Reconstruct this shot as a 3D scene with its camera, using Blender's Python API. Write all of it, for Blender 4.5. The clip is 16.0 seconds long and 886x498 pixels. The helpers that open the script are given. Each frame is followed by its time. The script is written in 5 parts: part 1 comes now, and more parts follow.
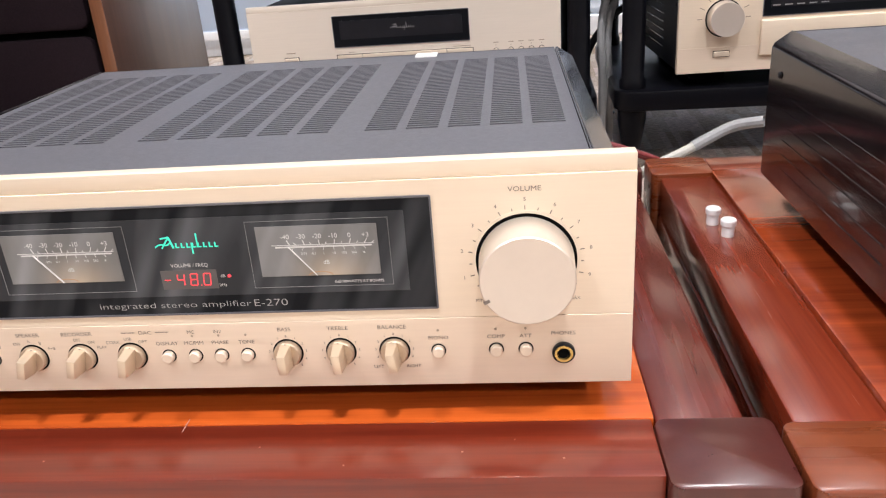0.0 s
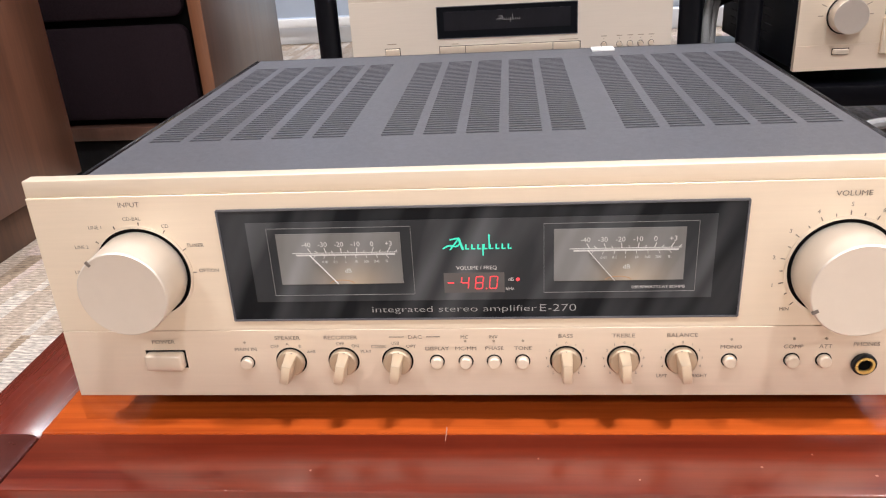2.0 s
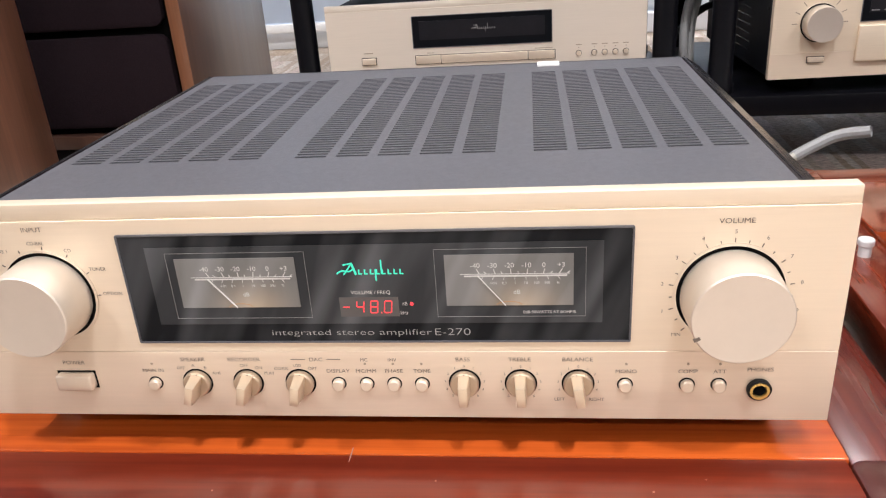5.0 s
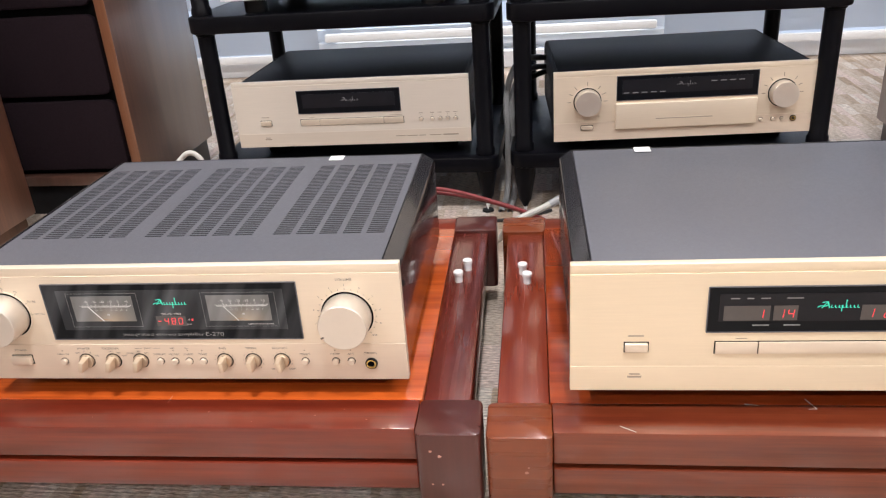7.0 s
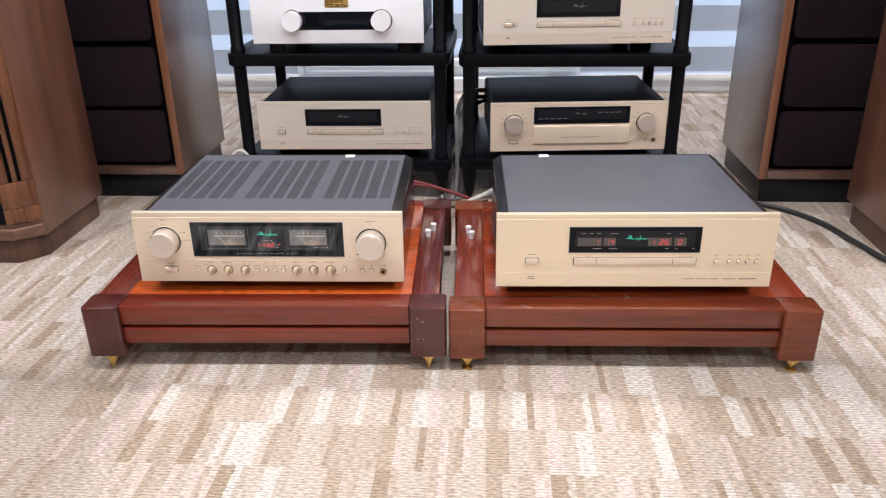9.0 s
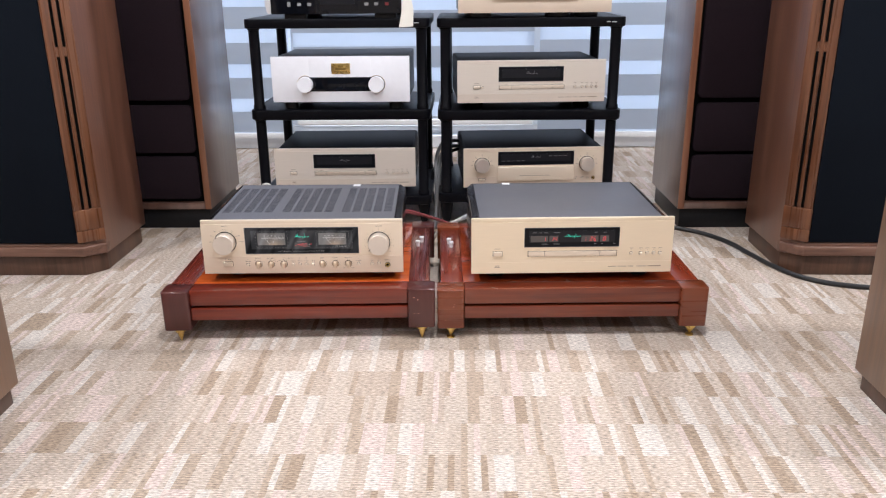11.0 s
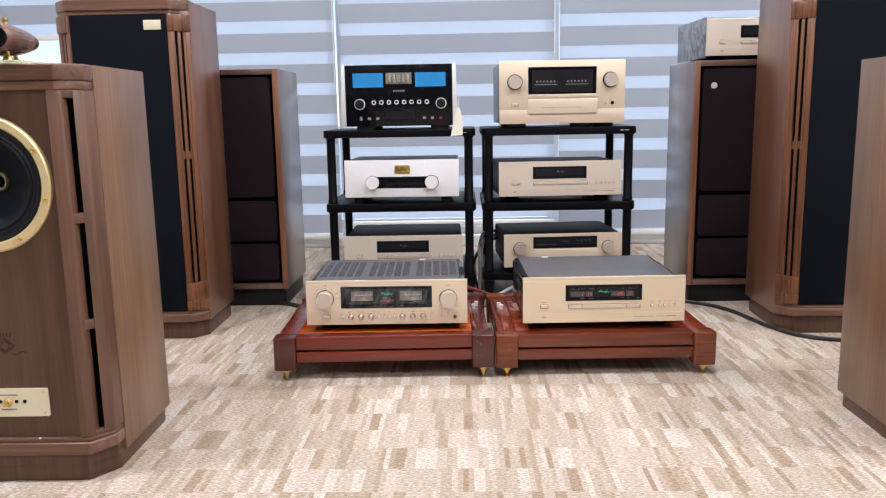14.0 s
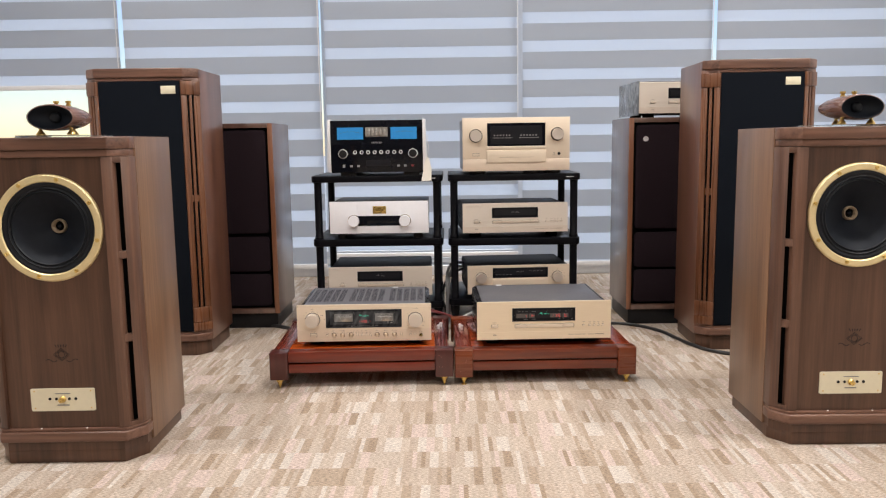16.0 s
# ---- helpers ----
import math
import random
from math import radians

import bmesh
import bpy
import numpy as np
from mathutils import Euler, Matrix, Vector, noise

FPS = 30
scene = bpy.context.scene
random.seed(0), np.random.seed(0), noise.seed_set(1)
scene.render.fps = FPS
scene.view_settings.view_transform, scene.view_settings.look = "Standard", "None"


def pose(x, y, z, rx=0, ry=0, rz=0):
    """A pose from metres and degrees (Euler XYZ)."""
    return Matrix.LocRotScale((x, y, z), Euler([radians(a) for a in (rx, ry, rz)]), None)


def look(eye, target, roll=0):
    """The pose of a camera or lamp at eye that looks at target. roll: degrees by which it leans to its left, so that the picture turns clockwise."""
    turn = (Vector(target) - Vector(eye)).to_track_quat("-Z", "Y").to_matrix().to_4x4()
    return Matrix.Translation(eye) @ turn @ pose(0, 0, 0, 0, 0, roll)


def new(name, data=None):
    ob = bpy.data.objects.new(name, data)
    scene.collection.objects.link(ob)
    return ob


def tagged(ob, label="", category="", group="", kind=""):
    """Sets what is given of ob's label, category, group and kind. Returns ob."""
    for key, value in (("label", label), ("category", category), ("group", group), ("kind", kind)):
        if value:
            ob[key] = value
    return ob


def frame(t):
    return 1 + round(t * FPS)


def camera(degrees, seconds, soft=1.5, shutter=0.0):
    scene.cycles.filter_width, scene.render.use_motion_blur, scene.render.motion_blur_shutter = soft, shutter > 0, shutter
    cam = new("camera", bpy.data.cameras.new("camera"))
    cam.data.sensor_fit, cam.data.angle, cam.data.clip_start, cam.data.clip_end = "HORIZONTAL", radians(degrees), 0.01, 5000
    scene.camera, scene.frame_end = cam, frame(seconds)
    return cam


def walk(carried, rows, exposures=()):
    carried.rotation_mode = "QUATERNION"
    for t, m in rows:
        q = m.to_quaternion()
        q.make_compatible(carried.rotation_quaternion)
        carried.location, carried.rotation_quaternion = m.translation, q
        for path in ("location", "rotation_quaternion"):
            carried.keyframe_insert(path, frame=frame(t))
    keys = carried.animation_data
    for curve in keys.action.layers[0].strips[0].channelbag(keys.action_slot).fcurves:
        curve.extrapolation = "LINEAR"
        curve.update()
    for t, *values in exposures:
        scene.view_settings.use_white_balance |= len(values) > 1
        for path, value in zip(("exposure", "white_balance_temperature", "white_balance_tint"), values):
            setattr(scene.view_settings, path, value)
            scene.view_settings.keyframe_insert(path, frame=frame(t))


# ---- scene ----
cam = camera(59.2, 16.0, soft=1.2)
PATH = [
    (0, (0.174, -0.368, 0.39), (-0.018, 1.459, -0.401), -4.5),
    (0.5, (0.123, -0.358, 0.387), (-0.077, 1.463, -0.414), -4.9),
    (1, (0.08, -0.356, 0.383), (-0.13, 1.461, -0.426), -4.8),
    (1.5, (0.049, -0.357, 0.392), (-0.152, 1.461, -0.416), -4.2),
    (2, (0.019, -0.359, 0.397), (-0.167, 1.461, -0.412), -3.6),
    (2.5, (0.006, -0.345, 0.39), (-0.151, 1.478, -0.416), -3.0),
    (3, (0.018, -0.314, 0.375), (-0.109, 1.512, -0.43), -2.5),
    (3.5, (0.033, -0.287, 0.363), (-0.061, 1.536, -0.455), -2.3),
    (3.7, (0.043, -0.283, 0.355), (-0.068, 1.544, -0.45), -2.5),
    (6, (0.195, -0.47, 0.463), (-0.069, 1.34, -0.347), -4.6),
    (6.5, (0.299, -0.546, 0.497), (0.036, 1.264, -0.313), -4.6),
    (7, (0.357, -0.652, 0.592), (0.134, 1.153, -0.239), -4.1),
    (7.5, (0.372, -0.769, 0.656), (0.185, 1.034, -0.19), -3.5),
    (8, (0.384, -0.906, 0.679), (0.233, 0.901, -0.164), -2.5),
    (8.5, (0.384, -1.062, 0.731), (0.277, 0.751, -0.107), -1.7),
    (9, (0.343, -1.227, 0.751), (0.281, 0.603, -0.055), -0.9),
    (9.2, (0.344, -1.281, 0.76), (0.296, 0.556, -0.03), -0.8),
    (11.5, (0.282, -1.825, 0.793), (0.307, 0.078, 0.18), -0.5),
    (12, (0.246, -1.912, 0.75), (0.218, 0.001, 0.17), -0.4),
    (12.5, (0.197, -1.974, 0.732), (0.125, -0.046, 0.203), -0.2),
    (13, (0.183, -2.014, 0.715), (0.101, -0.07, 0.253), -0.3),
    (13.5, (0.189, -2.082, 0.721), (0.151, -0.124, 0.316), -0.6),
    (14, (0.154, -2.195, 0.753), (0.164, -0.226, 0.407), -1.0),
    (14.5, (0.13, -2.31, 0.757), (0.176, -0.335, 0.447), -1.2),
    (15, (0.17, -2.441, 0.808), (0.22, -0.463, 0.518), -1.2),
    (15.5, (0.201, -2.571, 0.829), (0.252, -0.591, 0.551), -1.0),
    (16, (0.212, -2.656, 0.834), (0.261, -0.675, 0.561), -0.8),
]
walk(cam, [(t, look(eye, target, roll)) for t, eye, target, roll in PATH],
     [(0, 0.36, 6150, 11), (3.5, 0.14, 6250, 11), (6, 0.32, 6200, 10), (7, 0.20, 6200, 10), (9, 0.0, 6000, 10), (12, -0.08, 5850, 10), (13.5, -0.11, 5900, 10), (14.5, -0.14, 6400, 10), (16, -0.33, 6600, 10)])

# ==== LIGHT: world, exposure, room lamps ====
scene.view_settings.exposure = 0.0
world = bpy.data.worlds.new("sky")
scene.world = world
world.use_nodes = True
wn = world.node_tree.nodes
sky = wn.new("ShaderNodeTexSky")
sky.sky_type, sky.sun_disc = "NISHITA", False
sky.dust_density, sky.ozone_density = 0.3, 2.0
sky.sun_elevation, sky.sun_rotation = radians(48), radians(0)
world.node_tree.links.new(sky.outputs[0], wn["Background"].inputs[0])
wn["Background"].inputs[1].default_value = 0.15
sun = new("sun", bpy.data.lights.new("sun", "SUN"))
sun.data.energy, sun.data.angle, sun.data.color = 3.2, radians(12), (1.0, 0.98, 0.96)
sun.matrix_world = look((1.0, 12, 11), (0, 2, 0))
ROOM = pose(0, 0, 0, 0, 0, -2.0)          # the room stands turned a little against the amplifier
CEIL = 2.75
LAMPS = [(x, y, watts) for y, watts in ((1.1, 20), (-0.9, 42), (-2.9, 24)) for x in (-1.25, 0.5, 2.25)]
for lx, ly, watts in LAMPS:
    lamp = new("ceiling_lamp_light", bpy.data.lights.new("panel", "AREA"))
    lamp.data.shape, lamp.data.size = "DISK", 0.14
    lamp.data.energy, lamp.data.color = watts, (1.0, 0.95, 0.92)
    lamp.matrix_world = ROOM @ pose(lx, ly, CEIL - 0.03)

# ==== MATERIALS ====
def mat(name, color, rough=0.5, metal=0.0, vary=0.0, scale=20.0, stretch=(1, 1, 1), bump=0.0, bscale=200.0,
        color2=None, coat=0.0, emit=None, power=0.0, rvary=0.0, spec=0.5):
    """A procedural surface: base colour varied by noise at two scales, roughness variation and fine relief."""
    m = bpy.data.materials.new(name)
    m.use_nodes = True
    nt = m.node_tree
    b = nt.nodes["Principled BSDF"]
    b.inputs["Base Color"].default_value = (*color, 1)
    b.inputs["Roughness"].default_value = rough
    b.inputs["Metallic"].default_value = metal
    b.inputs["Specular IOR Level"].default_value = spec
    b.inputs["Coat Weight"].default_value = coat
    b.inputs["Coat Roughness"].default_value = 0.06
    if emit:
        b.inputs["Emission Color"].default_value = (*emit, 1)
        b.inputs["Emission Strength"].default_value = power
    if vary or bump or rvary:
        tc = nt.nodes.new("ShaderNodeTexCoord")
        mp = nt.nodes.new("ShaderNodeMapping")
        mp.inputs["Scale"].default_value = stretch
        nt.links.new(tc.outputs["Object"], mp.inputs[0])
    if vary or rvary:
        n1 = nt.nodes.new("ShaderNodeTexNoise")
        n1.inputs["Scale"].default_value, n1.inputs["Detail"].default_value = scale, 8
        n1.inputs["Roughness"].default_value = 0.65
        nt.links.new(mp.outputs[0], n1.inputs["Vector"])
    if vary:
        c2 = color2 or tuple(c * (1 - vary) for c in color)
        c1 = color if color2 else tuple(min(1, c * (1 + vary)) for c in color)
        mix = nt.nodes.new("ShaderNodeMix")
        mix.data_type = "RGBA"
        mix.inputs[6].default_value, mix.inputs[7].default_value = (*c1, 1), (*c2, 1)
        mr = nt.nodes.new("ShaderNodeMapRange")
        mr.inputs[1].default_value, mr.inputs[2].default_value = 0.3, 0.7
        nt.links.new(n1.outputs[0], mr.inputs[0])
        nt.links.new(mr.outputs[0], mix.inputs[0])
        nt.links.new(mix.outputs[2], b.inputs["Base Color"])
    if rvary:
        mr = nt.nodes.new("ShaderNodeMapRange")
        mr.inputs[3].default_value, mr.inputs[4].default_value = max(0.02, rough - rvary), rough + rvary
        nt.links.new(n1.outputs[0], mr.inputs[0])
        nt.links.new(mr.outputs[0], b.inputs["Roughness"])
    if bump:
        n2 = nt.nodes.new("ShaderNodeTexNoise")
        n2.inputs["Scale"].default_value, n2.inputs["Detail"].default_value = bscale, 3
        nt.links.new(mp.outputs[0], n2.inputs["Vector"])
        bp = nt.nodes.new("ShaderNodeBump")
        bp.inputs["Strength"].default_value, bp.inputs["Distance"].default_value = bump, 0.002
        nt.links.new(n2.outputs[0], bp.inputs["Height"])
        nt.links.new(bp.outputs[0], b.inputs["Normal"])
    return m


def wood(name, dark, light, rough=0.4, ring=14.0, coat=0.0, grain=1.0, axis=2, spread=0.5, coat_rough=0.08, relief=0.12):
    """Veneer whose grain runs along the given axis: broad figure, fine streaks and pores; every piece a little different."""
    m = bpy.data.materials.new(name)
    m.use_nodes = True
    nt, N = m.node_tree, m.node_tree.nodes
    L = nt.links.new
    b = N["Principled BSDF"]
    b.inputs["Roughness"].default_value = rough
    b.inputs["Coat Weight"].default_value, b.inputs["Coat Roughness"].default_value = coat, coat_rough
    tc, info = N.new("ShaderNodeTexCoord"), N.new("ShaderNodeObjectInfo")
    off = N.new("ShaderNodeVectorMath")
    off.operation = "ADD"
    sc = N.new("ShaderNodeVectorMath")
    sc.operation = "SCALE"
    sc.inputs[0].default_value, = [(7.3, 5.1, 3.7)]
    L(info.outputs["Random"], sc.inputs["Scale"])
    L(tc.outputs["Object"], off.inputs[0]); L(sc.outputs[0], off.inputs[1])

    def noise_at(along, across, detail, dist=0.0):
        mp = N.new("ShaderNodeMapping")
        s = [across] * 3
        s[axis] = along
        mp.inputs["Scale"].default_value = s
        L(off.outputs[0], mp.inputs[0])
        n = N.new("ShaderNodeTexNoise")
        n.inputs["Scale"].default_value, n.inputs["Detail"].default_value = 1, detail
        n.inputs["Distortion"].default_value = dist
        L(mp.outputs[0], n.inputs["Vector"])
        return n.outputs[0]
    broad, fine, pore = noise_at(0.9, ring, 4, 1.4), noise_at(4, 130, 6), noise_at(18, 520, 2)
    add = N.new("ShaderNodeMath"); add.operation = "MULTIPLY_ADD"
    add.inputs[1].default_value = 0.55 * grain
    L(fine, add.inputs[0]); L(broad, add.inputs[2])
    add2 = N.new("ShaderNodeMath"); add2.operation = "MULTIPLY_ADD"
    add2.inputs[1].default_value = 0.25 * grain
    L(pore, add2.inputs[0]); L(add.outputs[0], add2.inputs[2])
    mr = N.new("ShaderNodeMapRange")
    mid = 0.5 + 0.4 * grain
    mr.inputs[1].default_value, mr.inputs[2].default_value = mid - spread / 2, mid + spread / 2
    L(add2.outputs[0], mr.inputs[0])
    mix = N.new("ShaderNodeMix"); mix.data_type = "RGBA"
    mix.inputs[6].default_value, mix.inputs[7].default_value = (*dark, 1), (*light, 1)
    L(mr.outputs[0], mix.inputs[0]); L(mix.outputs[2], b.inputs["Base Color"])
    bp = N.new("ShaderNodeBump")
    bp.inputs["Strength"].default_value, bp.inputs["Distance"].default_value = relief, 0.001
    L(fine, bp.inputs["Height"]); L(bp.outputs[0], b.inputs["Normal"])
    rr = N.new("ShaderNodeMapRange")
    rr.inputs[3].default_value, rr.inputs[4].default_value = rough - 0.05, rough + 0.1
    L(fine, rr.inputs[0]); L(rr.outputs[0], b.inputs["Roughness"])
    return m


def glass(name, tint=(1, 1, 1), gloss=1.0, rough=0.02):
    """A clear pane: lets light through, mirrors it the more the flatter the view."""
    m = bpy.data.materials.new(name)
    m.use_nodes = True
    nt, N = m.node_tree, m.node_tree.nodes
    N.remove(N["Principled BSDF"])
    tr, gl, fr, mx = (N.new("ShaderNodeBsdfTransparent"), N.new("ShaderNodeBsdfGlossy"), N.new("ShaderNodeFresnel"),
                      N.new("ShaderNodeMixShader"))
    tr.inputs[0].default_value = (*tint, 1)
    gl.inputs["Roughness"].default_value = rough
    mul = N.new("ShaderNodeMath"); mul.operation = "MULTIPLY"; mul.inputs[1].default_value = gloss
    nt.links.new(fr.outputs[0], mul.inputs[0])
    nt.links.new(mul.outputs[0], mx.inputs[0])
    nt.links.new(tr.outputs[0], mx.inputs[1])
    nt.links.new(gl.outputs[0], mx.inputs[2])
    nt.links.new(mx.outputs[0], N["Material Output"].inputs[0])
    return m


def fabric(name, color, through_color, share, bump=0.2):
    """Cloth that lets part of the daylight through."""
    m = bpy.data.materials.new(name)
    m.use_nodes = True
    nt, N = m.node_tree, m.node_tree.nodes
    N.remove(N["Principled BSDF"])
    d, t, mx = N.new("ShaderNodeBsdfDiffuse"), N.new("ShaderNodeBsdfTranslucent"), N.new("ShaderNodeMixShader")
    tc, n, mr = N.new("ShaderNodeTexCoord"), N.new("ShaderNodeTexNoise"), N.new("ShaderNodeMapRange")
    mp = N.new("ShaderNodeMapping")
    mp.inputs["Scale"].default_value = (3, 3, 60)
    n.inputs["Scale"].default_value = 5
    nt.links.new(tc.outputs["Object"], mp.inputs[0])
    nt.links.new(mp.outputs[0], n.inputs["Vector"])
    mr.inputs[3].default_value, mr.inputs[4].default_value = share - 0.09, share + 0.09
    nt.links.new(n.outputs[0], mr.inputs[0])
    d.inputs[0].default_value, t.inputs[0].default_value = (*color, 1), (*through_color, 1)
    nt.links.new(mr.outputs[0], mx.inputs[0])
    nt.links.new(d.outputs[0], mx.inputs[1])
    nt.links.new(t.outputs[0], mx.inputs[2])
    nt.links.new(mx.outputs[0], N["Material Output"].inputs[0])
    return m


def carpet_material():
    """Loop-pile carpet woven in short staggered strips of cream, sand, tan and grey-brown, ribbed across."""
    m = bpy.data.materials.new("carpet")
    m.use_nodes = True
    nt, N = m.node_tree, m.node_tree.nodes
    L = nt.links.new
    b = N["Principled BSDF"]
    b.inputs["Roughness"].default_value = 0.95
    tc = N.new("ShaderNodeTexCoord")
    sep = N.new("ShaderNodeSeparateXYZ")
    L(tc.outputs["Object"], sep.inputs[0])

    def M(op, a, c=None, d=None):
        n = N.new("ShaderNodeMath"); n.operation = op
        for i, v in enumerate((a, c, d)):
            if v is None:
                continue
            if isinstance(v, (int, float)):
                n.inputs[i].default_value = v
            else:
                L(v, n.inputs[i])
        return n.outputs[0]

    def white(x, y):
        cb = N.new("ShaderNodeCombineXYZ")
        L(x, cb.inputs[0])
        if y is not None:
            L(y, cb.inputs[1])
        w = N.new("ShaderNodeTexWhiteNoise"); w.noise_dimensions = "3D"
        L(cb.outputs[0], w.inputs["Vector"])
        return w.outputs["Value"]
    fleck = N.new("ShaderNodeTexNoise")
    fleck.inputs["Scale"].default_value, fleck.inputs["Detail"].default_value = 230, 5
    mpf = N.new("ShaderNodeMapping"); mpf.inputs["Scale"].default_value = (0.45, 1.6, 1)
    L(tc.outputs["Object"], mpf.inputs[0]); L(mpf.outputs[0], fleck.inputs["Vector"])
    row = M("FLOOR", M("DIVIDE", sep.outputs[1], CARPET_ROW))
    rnd = white(row, None)
    # added strips that carry the lit look of the side panels' front edges
    # strips of two widths: neighbours are merged at random
    u = M("ADD", M("DIVIDE", sep.outputs[0], CARPET_STRIP), M("MULTIPLY", rnd, 37.0))
    u = M("ADD", u, M("MULTIPLY", M("SUBTRACT", fleck.outputs[0], 0.5), 0.7))
    cell = M("FLOOR", u)
    pair = M("FLOOR", M("DIVIDE", cell, 2.0))
    merge = M("GREATER_THAN", white(pair, row), 0.5)
    pid = M("ADD", M("MULTIPLY", pair, 2.0), 0.25)
    idn = M("ADD", M("MULTIPLY", merge, pid), M("MULTIPLY", M("SUBTRACT", 1.0, merge), cell))
    four = M("FLOOR", M("DIVIDE", cell, 4.0))
    wide = M("GREATER_THAN", white(four, M("ADD", row, 0.71)), 0.94)
    idn = M("ADD", M("MULTIPLY", wide, M("ADD", M("MULTIPLY", four, 4.0), 0.6)), M("MULTIPLY", M("SUBTRACT", 1.0, wide), idn))
    val = white(idn, M("ADD", row, 0.37))
    ramp = N.new("ShaderNodeValToRGB")
    ramp.color_ramp.interpolation = "CONSTANT"
    el = ramp.color_ramp.elements
    tones = [(0.0, (0.434, 0.358, 0.290)), (0.17, (0.466, 0.388, 0.320)), (0.32, (0.412, 0.332, 0.264)), (0.46, (0.452, 0.378, 0.312)), (0.59, (0.535, 0.480, 0.425)),
             (0.73, (0.368, 0.288, 0.216)), (0.84, (0.318, 0.240, 0.172)), (0.90, (0.520, 0.420, 0.372))]
    el[0].position, el[0].color = 0.0, (*tones[0][1], 1)
    el[1].position, el[1].color = tones[1][0], (*tones[1][1], 1)
    for p, c in tones[2:]:
        e = el.new(p); e.color = (*c, 1)
    L(val, ramp.inputs[0])
    soil = N.new("ShaderNodeTexNoise")
    soil.inputs["Scale"].default_value, soil.inputs["Detail"].default_value = 2.2, 5
    L(tc.outputs["Object"], soil.inputs["Vector"])
    rib = M("SINE", M("MULTIPLY", sep.outputs[1], 2 * math.pi / 0.0062))
    ribk = M("MULTIPLY_ADD", M("MULTIPLY", rib, fleck.outputs[0]), 0.22, 1.0)
    k = M("MULTIPLY", M("MULTIPLY", ribk, M("MULTIPLY_ADD", fleck.outputs[0], 2.4, -0.20)), M("MULTIPLY_ADD", soil.outputs[0], 0.3, 0.85))
    mul = N.new("ShaderNodeMix"); mul.data_type, mul.blend_type = "RGBA", "MULTIPLY"
    mul.inputs[0].default_value = 1
    L(ramp.outputs[0], mul.inputs[6])
    cbk = N.new("ShaderNodeCombineColor")
    for i in range(3):
        L(k, cbk.inputs[i])
    L(cbk.outputs[0], mul.inputs[7])
    L(mul.outputs[2], b.inputs["Base Color"])
    h = M("ADD", M("MULTIPLY", rib, 0.2), M("MULTIPLY", fleck.outputs[0], 1.6))
    bp = N.new("ShaderNodeBump")
    bp.inputs["Strength"].default_value, bp.inputs["Distance"].default_value = 0.5, 0.003
    L(h, bp.inputs["Height"]); L(bp.outputs[0], b.inputs["Normal"])
    return m


def meter_material():
    """Grey meter face; the glow of a small lamp at the needle's pivot is painted in as an emission gradient."""
    m = mat("meter_face", (0.150, 0.148, 0.142), 0.36, spec=0.2, vary=0.10, scale=30, stretch=(1.6, 1, 0.4), rvary=0.12)
    nt, N = m.node_tree, m.node_tree.nodes
    tc, mp, gr = N.new("ShaderNodeTexCoord"), N.new("ShaderNodeMapping"), N.new("ShaderNodeTexGradient")
    gr.gradient_type = "QUADRATIC_SPHERE"
    mp.inputs["Location"].default_value = (-1.16, 0, 0)
    mp.inputs["Scale"].default_value = (1.9, 0.001, 1.15)
    nt.links.new(tc.outputs["Generated"], mp.inputs[0])
    nt.links.new(mp.outputs[0], gr.inputs[0])
    mul = N.new("ShaderNodeMath"); mul.operation = "MULTIPLY"; mul.inputs[1].default_value = 0.26
    nt.links.new(gr.outputs["Fac"], mul.inputs[0])
    b = N["Principled BSDF"]
    b.inputs["Emission Color"].default_value = (1.0, 0.62, 0.30, 1)
    nt.links.new(mul.outputs[0], b.inputs["Emission Strength"])
    return m


def glare_streaked(m, amount):
    """Faint slanting streaks of reflected light, painted into the base colour of a window's acrylic surface."""
    nt, N = m.node_tree, m.node_tree.nodes
    tc, turn, mp, n, mr = (N.new("ShaderNodeTexCoord"), N.new("ShaderNodeMapping"), N.new("ShaderNodeMapping"),
                           N.new("ShaderNodeTexNoise"), N.new("ShaderNodeMapRange"))
    turn.inputs["Rotation"].default_value = (0, radians(-24), 0)
    mp.inputs["Scale"].default_value = (58, 0.01, 8)
    n.inputs["Scale"].default_value, n.inputs["Detail"].default_value = 1, 1.5
    mr.inputs[1].default_value, mr.inputs[2].default_value = 0.42, 0.80
    mr.inputs[3].default_value, mr.inputs[4].default_value = 0.0, amount
    nt.links.new(tc.outputs["Object"], turn.inputs[0]); nt.links.new(turn.outputs[0], mp.inputs[0])
    nt.links.new(mp.outputs[0], n.inputs["Vector"]); nt.links.new(n.outputs[0], mr.inputs[0])
    mix = N.new("ShaderNodeMix"); mix.data_type = "RGBA"
    base = N["Principled BSDF"].inputs["Base Color"]
    nt.links.new(base.links[0].from_socket, mix.inputs[6])
    mix.inputs[7].default_value = (0.60, 0.62, 0.65, 1)
    nt.links.new(mr.outputs[0], mix.inputs[0])
    nt.links.new(mix.outputs[2], base)
    return m


